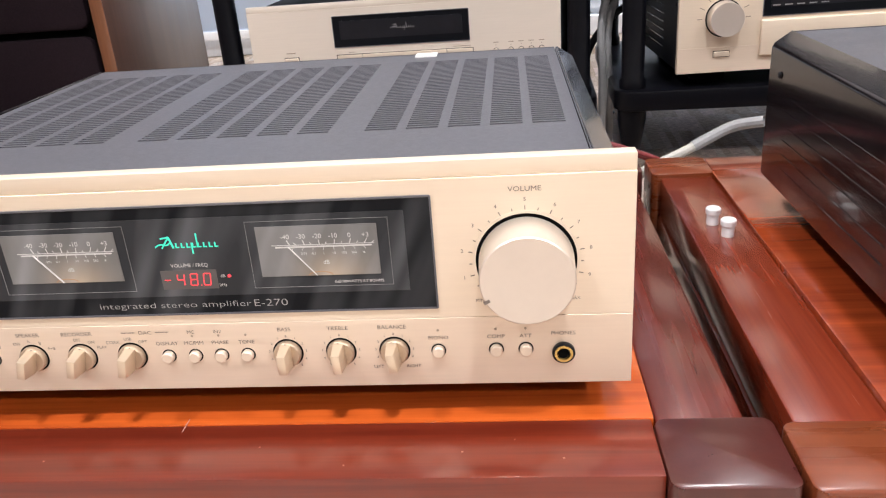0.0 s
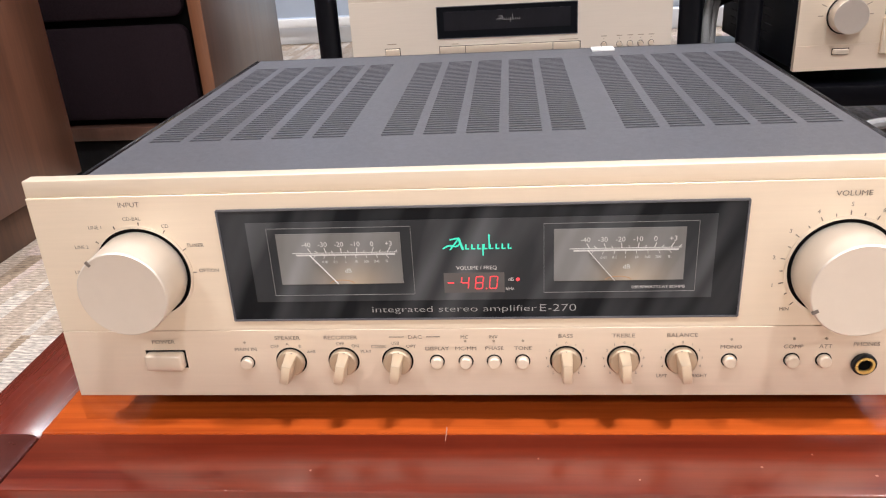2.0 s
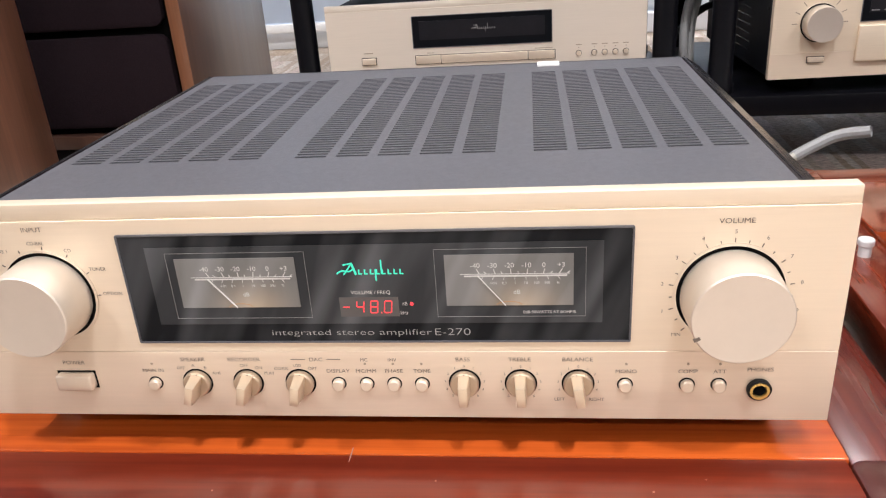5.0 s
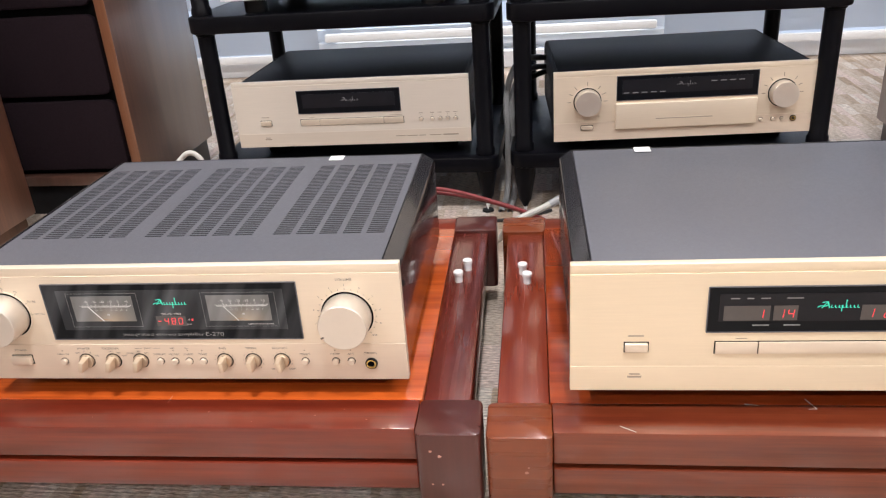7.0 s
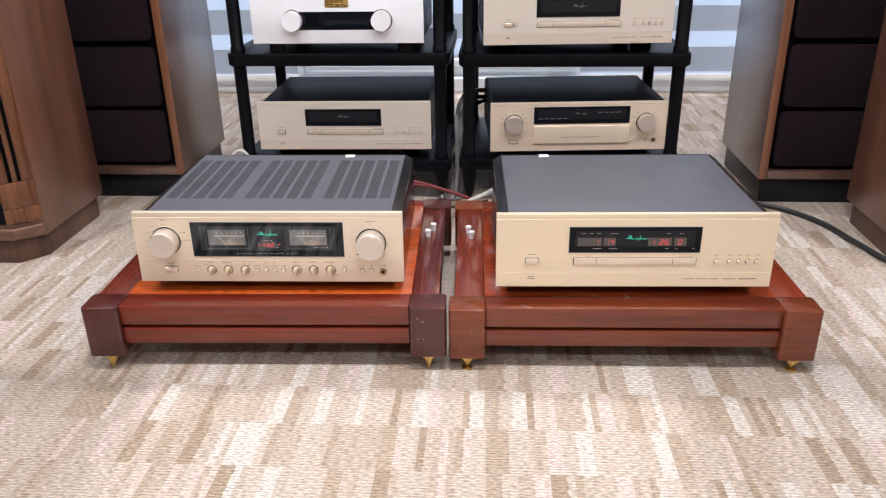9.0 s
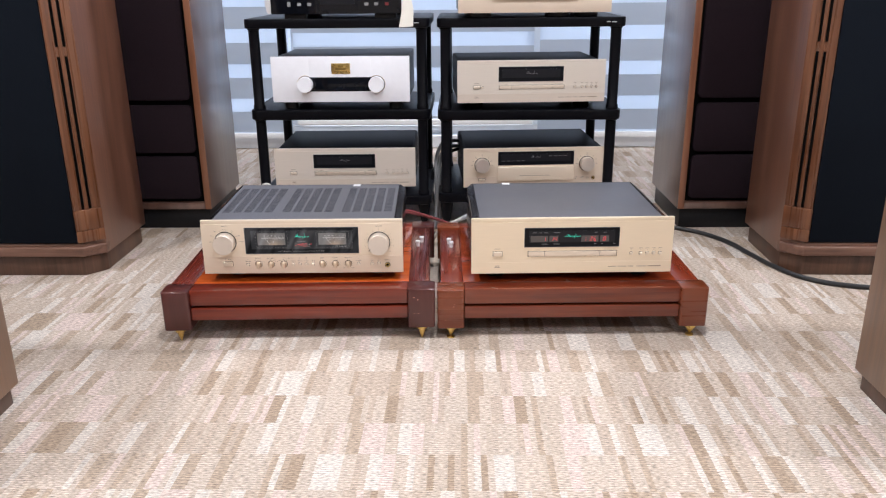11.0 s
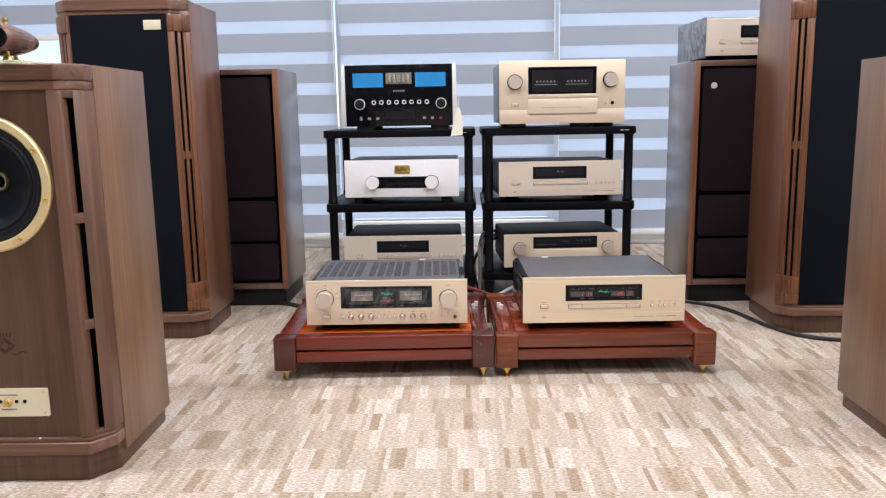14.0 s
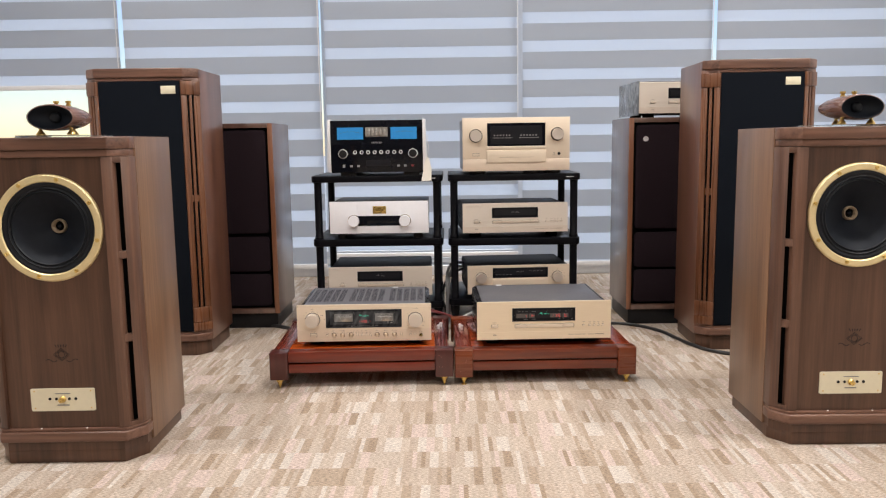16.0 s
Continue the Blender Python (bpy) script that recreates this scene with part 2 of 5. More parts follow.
CARPET_ROW, CARPET_STRIP = 0.104, 0.0115
CARPET = carpet_material()
GOLD = mat("champagne_aluminium", (0.775, 0.662, 0.522), 0.42, 0.4, vary=0.025, scale=60, stretch=(0.3, 8, 8), bump=0.02, bscale=900, rvary=0.04)
# yellower copy of GOLD: light thrown back by the carpet is in the colour
GOLD_CARPET_TINT = mat("champagne_carpet_tint", (0.800, 0.675, 0.500), 0.42, 0.4, vary=0.025, scale=60, stretch=(0.3, 8, 8), bump=0.02, bscale=900, rvary=0.04)
# pinker copy of GOLD: the reflection on lower fronts is put into the colour
GOLD_REFLECTED = mat("champagne_reflected_tint", (0.750, 0.627, 0.500), 0.42, 0.4, vary=0.025, scale=60, stretch=(0.3, 8, 8), bump=0.02, bscale=900)
KNOB_FACE = mat("champagne_big_knob", (0.70, 0.635, 0.56), 0.38, 0.65, vary=0.02, scale=80)
CHAMFER = mat("polished_grey_edge", (0.022, 0.021, 0.024), 0.18, 0.1, vary=0.03, scale=10, coat=0.35)
GOLD_PALE = mat("pale_champagne_aluminium", (0.76, 0.69, 0.60), 0.42, 0.4, vary=0.025, scale=60, stretch=(0.3, 8, 8), bump=0.02, bscale=900)
GOLD_KNOB = mat("champagne_knob", (0.77, 0.67, 0.55), 0.36, 0.55, vary=0.02, scale=80)
# darker, browner knob metal: the selectors' shade is put into the colour
GOLD_SMALL_SHADED = mat("champagne_selector_shaded", (0.70, 0.575, 0.43), 0.34, 0.55, vary=0.02, scale=80)
SILVER = mat("silver_aluminium", (0.80, 0.80, 0.81), 0.4, 0.4, vary=0.02, scale=60, stretch=(0.3, 8, 8))
GREY_TOP = mat("grey_hairline_paint", (0.104, 0.104, 0.118), 0.42, 0.15, vary=0.06, scale=300, bump=0.06, bscale=1500, rvary=0.06)
BLACK_TOP = mat("black_top_paint", (0.004, 0.004, 0.006), 0.45, 0.0, spec=0.07, vary=0.1, scale=80, bump=0.05, bscale=1200)
SIDE = mat("dark_lacquer_side", (0.010, 0.007, 0.008), 0.16, 0.0, vary=0.2, scale=30, coat=0.25, spec=0.4, rvary=0.04)
BLACK = mat("black_plastic", (0.010, 0.010, 0.011), 0.38, spec=0.25, vary=0.2, scale=60, bump=0.03, bscale=600)
BLACK_GLOSS = mat("black_gloss", (0.004, 0.005, 0.008), 0.08, spec=0.22, vary=0.15, scale=20)
BLACK_SHEET = glare_streaked(mat("black_print_sheet", (0.005, 0.006, 0.008), 0.35, spec=0.12, vary=0.1, scale=30, stretch=(1, 1, 0.3), rvary=0.1), 0.09)
# near-black: shade of gaps, slots and holes painted as colour; also feet
DARK = mat("dark_recess", (0.003, 0.003, 0.003), 0.8, spec=0.05, vary=0.2, scale=40)
SMOKE = glare_streaked(mat("smoked_panel", (0.026, 0.028, 0.031), 0.36, spec=0.15, vary=0.12, scale=26, stretch=(1.6, 1, 0.35), rvary=0.16), 0.15)
METER = glare_streaked(meter_material(), 0.30)
METER_GLOW = mat("meter_lamp_glow", (0.3, 0.16, 0.08), 0.5, vary=0.1, scale=300, emit=(1.0, 0.5, 0.18), power=0.10)
BLACK_CLEAN = mat("black_clean_sheet", (0.005, 0.006, 0.008), 0.3, spec=0.15, vary=0.1, scale=30)
SMOKE_CLEAN = mat("smoked_clean_panel", (0.013, 0.013, 0.016), 0.3, spec=0.2, vary=0.15, scale=26)
LEDWIN = mat("readout_window", (0.105, 0.098, 0.094), 0.4, spec=0.1, vary=0.1, scale=40)
RED = mat("red_led", (0.6, 0.02, 0.03), 0.4, emit=(1.0, 0.07, 0.08), power=0.8)
GREEN = mat("green_print", (0.05, 0.6, 0.42), 0.4, emit=(0.06, 0.75, 0.5), power=0.35)
# slight emission added so the print reads brighter; it is no lamp
WHITE_PRINT = mat("white_print", (0.50, 0.49, 0.47), 0.5, emit=(0.8, 0.78, 0.75), power=0.05)
DIM_PRINT = mat("grey_white_print", (0.36, 0.36, 0.35), 0.5)
INK = mat("black_print", (0.15, 0.12, 0.10), 0.6)
INK_SOFT = mat("grey_print", (0.36, 0.29, 0.22), 0.6)
GLASS = glass("clear_pane", gloss=0.55)
BRASS = mat("brass", (0.72, 0.52, 0.18), 0.28, 1.0, vary=0.06, scale=60, rvary=0.05)
BRASS_PALE = mat("pale_brass_ring", (0.80, 0.67, 0.38), 0.48, 0.6, vary=0.05, scale=50, rvary=0.05)
IVORY = mat("ivory_plate", (0.78, 0.73, 0.55), 0.35, 0.2, vary=0.03, scale=60)
RACK = mat("satin_black_rack", (0.003, 0.003, 0.0045), 0.34, spec=0.13, vary=0.15, scale=60, bump=0.04, bscale=700, rvary=0.05)
CONE = mat("speaker_cone", (0.010, 0.013, 0.019), 0.55, spec=0.16, vary=0.15, scale=60, bump=0.05, bscale=400)
RUBBER = mat("rubber", (0.007, 0.009, 0.013), 0.5, spec=0.25, vary=0.1, scale=60)
GRILLE = mat("grille_cloth", (0.006, 0.008, 0.012), 0.85, spec=0.05, vary=0.25, scale=700, bump=0.3, bscale=1300)
GRILLE_BROWN = mat("brown_foam_grille", (0.0170, 0.0110, 0.0140), 0.9, spec=0.05, vary=0.2, scale=400, bump=0.3, bscale=900)
WALNUT = wood("walnut_veneer", (0.116, 0.060, 0.034), (0.258, 0.146, 0.084), 0.34, 9, spread=0.62, grain=1.3, coat=0.35, coat_rough=0.30)
WALNUT_STILE = wood("walnut_stile", (0.074, 0.036, 0.024), (0.165, 0.086, 0.056), 0.32, 16, spread=0.5)
WALNUT_DARK = wood("walnut_dark_panel", (0.050, 0.024, 0.0145), (0.124, 0.062, 0.037), 0.36, 14, spread=0.5)
WALNUT_TRIM = wood("walnut_trim", (0.082, 0.039, 0.026), (0.205, 0.106, 0.072), 0.30, 22, axis=0, spread=0.45)
WALNUT_POST = wood("walnut_pilaster", (0.074, 0.027, 0.012), (0.205, 0.082, 0.036), 0.26, 22, spread=0.5)
WALNUT_RED = wood("reddish_walnut_veneer", (0.084, 0.034, 0.020), (0.202, 0.089, 0.052), 0.32, 12, spread=0.6, grain=1.3, coat=0.6, coat_rough=0.30)
ROSE = wood("brown_veneer", (0.060, 0.028, 0.020), (0.145, 0.073, 0.050), 0.34, 9, spread=0.7, grain=0.7, coat=1.0, coat_rough=0.27, relief=0.02)
# brighter copy of the veneer, painted as the front edges catching light
ROSE_EDGE_LIT = wood("brown_veneer_lit_edge", (0.15, 0.058, 0.028), (0.26, 0.11, 0.055), 0.3, 30, spread=0.5, coat=0.3)
ROSE.node_tree.nodes["Principled BSDF"].inputs["Coat IOR"].default_value = 1.88
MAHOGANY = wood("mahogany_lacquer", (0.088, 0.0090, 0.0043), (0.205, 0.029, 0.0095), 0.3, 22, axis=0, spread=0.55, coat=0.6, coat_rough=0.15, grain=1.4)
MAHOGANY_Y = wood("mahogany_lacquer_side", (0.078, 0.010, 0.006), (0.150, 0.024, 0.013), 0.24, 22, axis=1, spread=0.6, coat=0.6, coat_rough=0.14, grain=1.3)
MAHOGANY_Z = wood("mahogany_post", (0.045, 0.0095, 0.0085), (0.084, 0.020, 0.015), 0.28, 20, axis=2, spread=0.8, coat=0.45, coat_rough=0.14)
BOARD = wood("orange_mahogany_board", (0.29, 0.044, 0.008), (0.58, 0.112, 0.016), 0.14, 26, coat=0.8, axis=0, spread=0.55, grain=1.3)
WHITE = mat("white_plastic", (0.78, 0.78, 0.78), 0.4, vary=0.03, scale=50)
PAPER = mat("paper", (0.82, 0.79, 0.70), 0.7, vary=0.04, scale=40)
WALLPAINT = mat("wall_paint", (0.78, 0.78, 0.77), 0.7, vary=0.03, scale=3, bump=0.1, bscale=300)
CEILPAINT = mat("ceiling_tile", (0.82, 0.82, 0.81), 0.8, vary=0.04, scale=20, bump=0.2, bscale=250)
CABLE = mat("black_cable_jacket", (0.016, 0.016, 0.017), 0.42, vary=0.4, scale=400)
CABLE_RED = mat("red_cable_jacket", (0.16, 0.018, 0.02), 0.45, vary=0.2, scale=200)
CABLE_GREY = mat("grey_cable_jacket", (0.27, 0.27, 0.275), 0.4, vary=0.1, scale=200)
CABLE_WHITE = mat("white_cable_jacket", (0.42, 0.405, 0.37), 0.5, vary=0.12, scale=200)
BLIND = fabric("blind_cloth", (0.54, 0.57, 0.61), (0.465, 0.525, 0.605), 0.45)
SHEER = fabric("blind_sheer", (0.70, 0.74, 0.79), (0.755, 0.80, 0.868), 0.77)
BLUE = mat("blue_meter", (0.02, 0.16, 0.36), 0.3, vary=0.1, scale=40, emit=(0.02, 0.25, 0.62), power=0.42)
TUBE_GLASS = mat("vacuum_tube_glass", (0.42, 0.40, 0.37), 0.12, 0.4, vary=0.5, scale=160)
TUBE = mat("tube_window", (0.22, 0.21, 0.19), 0.3, vary=0.3, scale=200)
PLASTIC_WRAP = mat("creased_plastic_wrap", (0.20, 0.215, 0.23), 0.14, 0.1, vary=0.7, scale=30, bump=1.0, bscale=50)
OUT = mat("pale_outside", (0.7, 0.72, 0.75), 0.9, vary=0.1, scale=0.4)
RED_POST = wood("reddish_mahogany_post", (0.106, 0.0215, 0.0078), (0.198, 0.049, 0.0155), 0.26, 20, axis=0, spread=0.8, coat=0.3, coat_rough=0.13)
RED_RAIL = wood("reddish_mahogany_rail", (0.090, 0.0140, 0.0053), (0.195, 0.040, 0.0135), 0.3, 22, axis=0, spread=0.55, coat=0.6, coat_rough=0.15, grain=1.4)
RED_SIDE = wood("reddish_mahogany_side", (0.115, 0.014, 0.006), (0.225, 0.037, 0.013), 0.22, 22, axis=1, spread=0.6, coat=0.6, coat_rough=0.12, grain=1.3)
BOARD_RED = wood("red_brown_board", (0.155, 0.020, 0.0062), (0.325, 0.056, 0.0130), 0.12, 26, coat=0.6, axis=0, spread=0.6)
# lower copy of GOLD_PALE with the same reflected tint in its colour
GOLD_PALE_REFLECTED = mat("pale_champagne_reflected_tint", (0.72, 0.63, 0.53), 0.42, 0.4, vary=0.025, scale=60, stretch=(0.3, 8, 8))
WALL_DIM = mat("brown_wall_panel", (0.22, 0.19, 0.16), 0.7, vary=0.1, scale=3, bump=0.1, bscale=200)
CHIP = mat("bare_wood_chip", (0.40, 0.20, 0.155), 0.6, vary=0.1, scale=300)
# skirts darker still, shade of the selectors painted in
KNOB_SKIRT_SHADED = mat("champagne_knob_skirt_shaded", (0.50, 0.39, 0.28), 0.34, 0.6, vary=0.05, scale=80)
THROAT = mat("tan_throat_ring", (0.36, 0.28, 0.19), 0.45, 0.3, vary=0.1, scale=120)

# ==== BUILDING HELPERS ====
def bx(x0, x1, y0, y1, z0, z1, b=0.0, seg=2):
    bm = bmesh.new()
    bmesh.ops.create_cube(bm, size=1)
    for v in bm.verts:
        v.co = Vector(((x0 + x1) / 2 + v.co.x * (x1 - x0), (y0 + y1) / 2 + v.co.y * (y1 - y0), (z0 + z1) / 2 + v.co.z * (z1 - z0)))
    if b:
        bmesh.ops.bevel(bm, geom=bm.edges[:], offset=b, segments=seg, profile=0.5, affect="EDGES")
    return bm


def prism(poly, lo, hi, b=0.0, axis="z", seg=2):
    """A polygon drawn out between lo and hi along an axis; in the plane it is (x, y) for z, (x, z) for y, (y, z) for x."""
    def at(p, h):
        return {"z": (p[0], p[1], h), "y": (p[0], h, p[1]), "x": (h, p[0], p[1])}[axis]
    bm = bmesh.new()
    a = [bm.verts.new(at(p, lo)) for p in poly]
    c = [bm.verts.new(at(p, hi)) for p in poly]
    n = len(poly)
    bm.faces.new(a[::-1]); bm.faces.new(c)
    for i in range(n):
        bm.faces.new((a[i], a[(i + 1) % n], c[(i + 1) % n], c[i]))
    bmesh.ops.recalc_face_normals(bm, faces=bm.faces[:])
    if b:
        bmesh.ops.bevel(bm, geom=bm.edges[:], offset=b, segments=seg, profile=0.5, affect="EDGES")
    return bm


def rrect(x0, x1, y0, y1, r, n=5):
    pts = []
    for cx, cy, a0 in ((x1 - r, y1 - r, 0), (x0 + r, y1 - r, 90), (x0 + r, y0 + r, 180), (x1 - r, y0 + r, 270)):
        for i in range(n + 1):
            a = radians(a0 + 90 * i / n)
            pts.append((cx + r * math.cos(a), cy + r * math.sin(a)))
    return pts


def lathe(profile, n=32, m=None, caps=True):
    """A turned body: (radius, height) pairs spun round z, then moved by m."""
    bm = bmesh.new()
    rings = []
    for r, h in profile:
        if r < 1e-6:
            rings.append([bm.verts.new((0, 0, h))])
        else:
            rings.append([bm.verts.new((r * math.cos(2 * math.pi * i / n), r * math.sin(2 * math.pi * i / n), h)) for i in range(n)])
    for a, c in zip(rings, rings[1:]):
        for i in range(n):
            j = (i + 1) % n
            q = [a[i % len(a)], a[j % len(a)], c[j % len(c)], c[i % len(c)]]
            q = list(dict.fromkeys(q))
            if len(q) > 2:
                bm.faces.new(q)
    for ring, flip in ((rings[0], True), (rings[-1], False)):
        if caps and len(ring) > 2:
            bm.faces.new(ring[::-1] if flip else ring)
    bmesh.ops.recalc_face_normals(bm, faces=bm.faces[:])
    if m is not None:
        bm.transform(m)
    return bm


FRONT = pose(0, 0, 0, 90, 0, 0)            # turns a body spun round z so that it points out of a front, towards -y


def knob_at(x, z, profile, n=40, y=0.0, caps=True):
    return lathe(profile, n, Matrix.Translation((x, y, z)) @ FRONT, caps)


def merge(*bms):
    out = bmesh.new()
    for b in bms:
        tmp = bpy.data.meshes.new("tmp")
        b.to_mesh(tmp); b.free()
        out.from_mesh(tmp)
        bpy.data.meshes.remove(tmp)
    return out


def moved(bm, m):
    bm.transform(m)
    return bm


def mesh_of(name, bm, material, sharp=32):
    me = bpy.data.meshes.new(name)
    bm.to_mesh(me); bm.free()
    me.materials.append(material)
    me.shade_smooth()
    me.set_sharp_from_angle(angle=radians(sharp))
    return me


PRINTS = {"print_bars", "lettering", "scale_lines", "scale_ticks", "indicator_dots", "keys", "readout_window", "maker_bars"}


def part(name, bm, material, parent, label="", sharp=32):
    ob = new(name, mesh_of(name, bm, material, sharp))
    ob.parent = parent
    return tagged(ob, label, kind="stuff" if name in PRINTS else "")


def thing(name, m, label, category, group="", kind=""):
    ob = new(name)
    ob.empty_display_size = 0.05
    ob.matrix_world = m
    return tagged(ob, label, category, group, kind)


def solid(name, bm, material, m, label, category, kind="", group="", sharp=32):
    ob = new(name, mesh_of(name, bm, material, sharp))
    ob.matrix_world = m
    return tagged(ob, label, category, group, kind)


def flat(polys, y, depth=0.0004):
    """Thin raised shapes on a front: each polygon is a list of (x, z); they stand proud of y by depth."""
    bm = bmesh.new()
    for poly in polys:
        a = [bm.verts.new((p[0], y - depth, p[1])) for p in poly]
        c = [bm.verts.new((p[0], y + 0.0004, p[1])) for p in poly]
        n = len(poly)
        bm.faces.new(a); bm.faces.new(c[::-1])
        for i in range(n):
            bm.faces.new((a[i], c[i], c[(i + 1) % n], a[(i + 1) % n]))
    bmesh.ops.recalc_face_normals(bm, faces=bm.faces[:])
    return bm


def bar(x0, z0, x1, z1, w):
    d = Vector((x1 - x0, z1 - z0)).normalized() * w / 2
    return [(x0 - d.y, z0 + d.x), (x0 + d.y, z0 - d.x), (x1 + d.y, z1 - d.x), (x1 - d.y, z1 + d.x)]


def rect(x0, x1, z0, z1):
    return [(x0, z0), (x1, z0), (x1, z1), (x0, z1)]


def disc(x, z, r, n=14):
    return [(x + r * math.cos(2 * math.pi * i / n), z + r * math.sin(2 * math.pi * i / n)) for i in range(n)]


def ring_polys(x, z, r0, r1, n=40):
    out = []
    for i in range(n):
        a, c = 2 * math.pi * i / n, 2 * math.pi * (i + 1) / n
        out.append([(x + r * math.cos(t), z + r * math.sin(t)) for r, t in ((r0, a), (r1, a), (r1, c), (r0, c))])
    return out


def words(items, y):
    """Lettering on a front, all of one print in one mesh: items of (text, x, z, height[, align[, width factor]])."""
    out = bmesh.new()
    dg = None
    for text, x, z, size, *more in items:
        cu = bpy.data.curves.new("lettering", "FONT")
        cu.body, cu.size = text, size * 1.38
        cu.align_x, cu.align_y = (more[0] if more else "CENTER"), "CENTER"
        cu.resolution_u = 3
        cu.offset = (more[2] if len(more) > 2 else 0.0) * size
        tmp = bpy.data.objects.new("lettering", cu)
        scene.collection.objects.link(tmp)
        me = bpy.data.meshes.new_from_object(tmp)
        wide = more[1] if len(more) > 1 else 1.0
        me.transform(Matrix.Translation((x, y, z)) @ FRONT @ Matrix.Diagonal((wide, 1, 1, 1)))
        out.from_mesh(me)
        bpy.data.objects.remove(tmp); bpy.data.curves.remove(cu); bpy.data.meshes.remove(me)
    return out


SEGS = {"0": "abcdef", "1": "bc", "2": "abged", "3": "abgcd", "4": "fgbc", "5": "afgcd", "6": "afgedc", "7": "abc", "8": "abcdefg", "9": "abcdfg", "-": "g"}


def digits(text, x, z, h, pitch):
    """Seven-segment figures, leaning a little, lower left corner at (x, z)."""
    w, t, out = h * 0.55, h * 0.07, []
    place = dict(a=(0, h, w, h), b=(w, h / 2, w, h), c=(w, 0, w, h / 2), d=(0, 0, w, 0), e=(0, 0, 0, h / 2), f=(0, h / 2, 0, h), g=(0, h / 2, w, h / 2))
    for ch in text:
        if ch == ".":
            out.append(disc(x - pitch * 0.2, z, t * 0.7, 8))
            continue
        for s in SEGS.get(ch, ""):
            x0, z0, x1, z1 = place[s]
            sx, sz = (x1 - x0) * 0.06, (z1 - z0) * 0.08
            lean = 0.1
            out.append(bar(x + x0 + sx + z0 * lean, z + z0 + sz, x + x1 - sx + z1 * lean, z + z1 - sz, t))
        x += pitch
    return out


def swash(x, z, w, h):
    """The maker's mark as plain strokes: a swung initial stroke, a row of small plain stems and two long ones."""
    out, t = [], h * 0.065
    k = 12
    curve = [(x - w * 0.50 + w * 0.24 * i / k, z - h * 0.14 + h * 0.10 * math.sin(i / k * 5.2) + h * 0.30 * (i / k) ** 2) for i in range(k + 1)]
    for a, c in zip(curve, curve[1:]):
        out.append(bar(*a, *c, t))
    out.append(bar(x - w * 0.40, z - h * 0.20, x - w * 0.27, z + h * 0.34, t))
    out.append(bar(x - w * 0.40, z + h * 0.28, x - w * 0.26, z + h * 0.36, t))
    out.append(bar(x - w * 0.27, z + h * 0.34, x - w * 0.215, z - h * 0.20, t * 1.5))
    for i in range(8):
        u = x - w * 0.155 + i * w * 0.087
        out.append(bar(u - w * 0.018, z - h * 0.18, u - w * 0.014, z + h * 0.05, t))
        out.append(bar(u - w * 0.020, z - h * 0.165, u + w * 0.030, z - h * 0.165, t * 0.8))
    out.append(bar(x + w * 0.075, z - h * 0.5, x + w * 0.075, z + h * 0.05, t))
    out.append(bar(x + w * 0.165, z - h * 0.18, x + w * 0.165, z + h * 0.5, t))
    return out


def tube(points, r, n=8, cyclic=False):
    """A cable: a round section led along a smooth curve through the points."""
    cu = bpy.data.curves.new("cable", "CURVE")
    cu.dimensions, cu.bevel_depth, cu.bevel_resolution, cu.resolution_u = "3D", r, 3, 8
    sp = cu.splines.new("BEZIER")
    sp.bezier_points.add(len(points) - 1)
    for p, co in zip(sp.bezier_points, points):
        p.co, p.handle_left_type, p.handle_right_type = co, "AUTO", "AUTO"
    tmp = bpy.data.objects.new("cable", cu)
    scene.collection.objects.link(tmp)
    me = bpy.data.meshes.new_from_object(tmp)
    bm = bmesh.new()
    bm.from_mesh(me)
    bpy.data.objects.remove(tmp); bpy.data.curves.remove(cu); bpy.data.meshes.remove(me)
    return bm


# ==== THE ROOM ====
WALL_Y, X0, X1, Y0 = 2.17, -3.2, 3.0, -6.0
solid("floor", bx(X0 - 0.2, X1 + 0.2, Y0 - 0.2, WALL_Y + 0.4, -0.1, 0.0), CARPET, ROOM, "beige carpet of short staggered strips in cream, sand and brown", "floor", "structure")
solid("ceiling", bx(X0 - 0.2, X1 + 0.2, Y0 - 0.2, WALL_Y + 0.4, CEIL, CEIL + 0.1), CEILPAINT, ROOM, "plain white ceiling", "ceiling", "structure")
solid("wall_west", bx(X0 - 0.2, X0, Y0, WALL_Y + 0.4, 0, CEIL), WALLPAINT, ROOM, "plain white painted wall", "wall", "structure")
solid("wall_east", bx(X1, X1 + 0.2, Y0, WALL_Y + 0.4, 0, CEIL), WALLPAINT, ROOM, "plain white painted wall", "wall", "structure")
solid("wall_south", bx(X0 - 0.2, X1 + 0.2, Y0 - 0.2, Y0, 0, CEIL), WALL_DIM, ROOM, "plain brown panelled wall", "wall", "structure")
solid("wall_north", merge(bx(X0, X1, WALL_Y + 0.1, WALL_Y + 0.3, 0, 0.10), bx(X0, X1, WALL_Y + 0.1, WALL_Y + 0.3, 2.55, CEIL)), WALLPAINT, ROOM, "low white kerb and lintel of the window wall", "wall", "structure")
SEAMS = [-1.667, -0.456, 0.737, 1.90]
EDGES = [X0, *SEAMS, X1]
win = thing("window_1", ROOM @ pose(0, WALL_Y + 0.16, 0.1), "wide window front behind the blinds", "window", kind="structure")
FRAME = mat("white_window_frame", (0.75, 0.76, 0.78), 0.4, vary=0.03, scale=30)
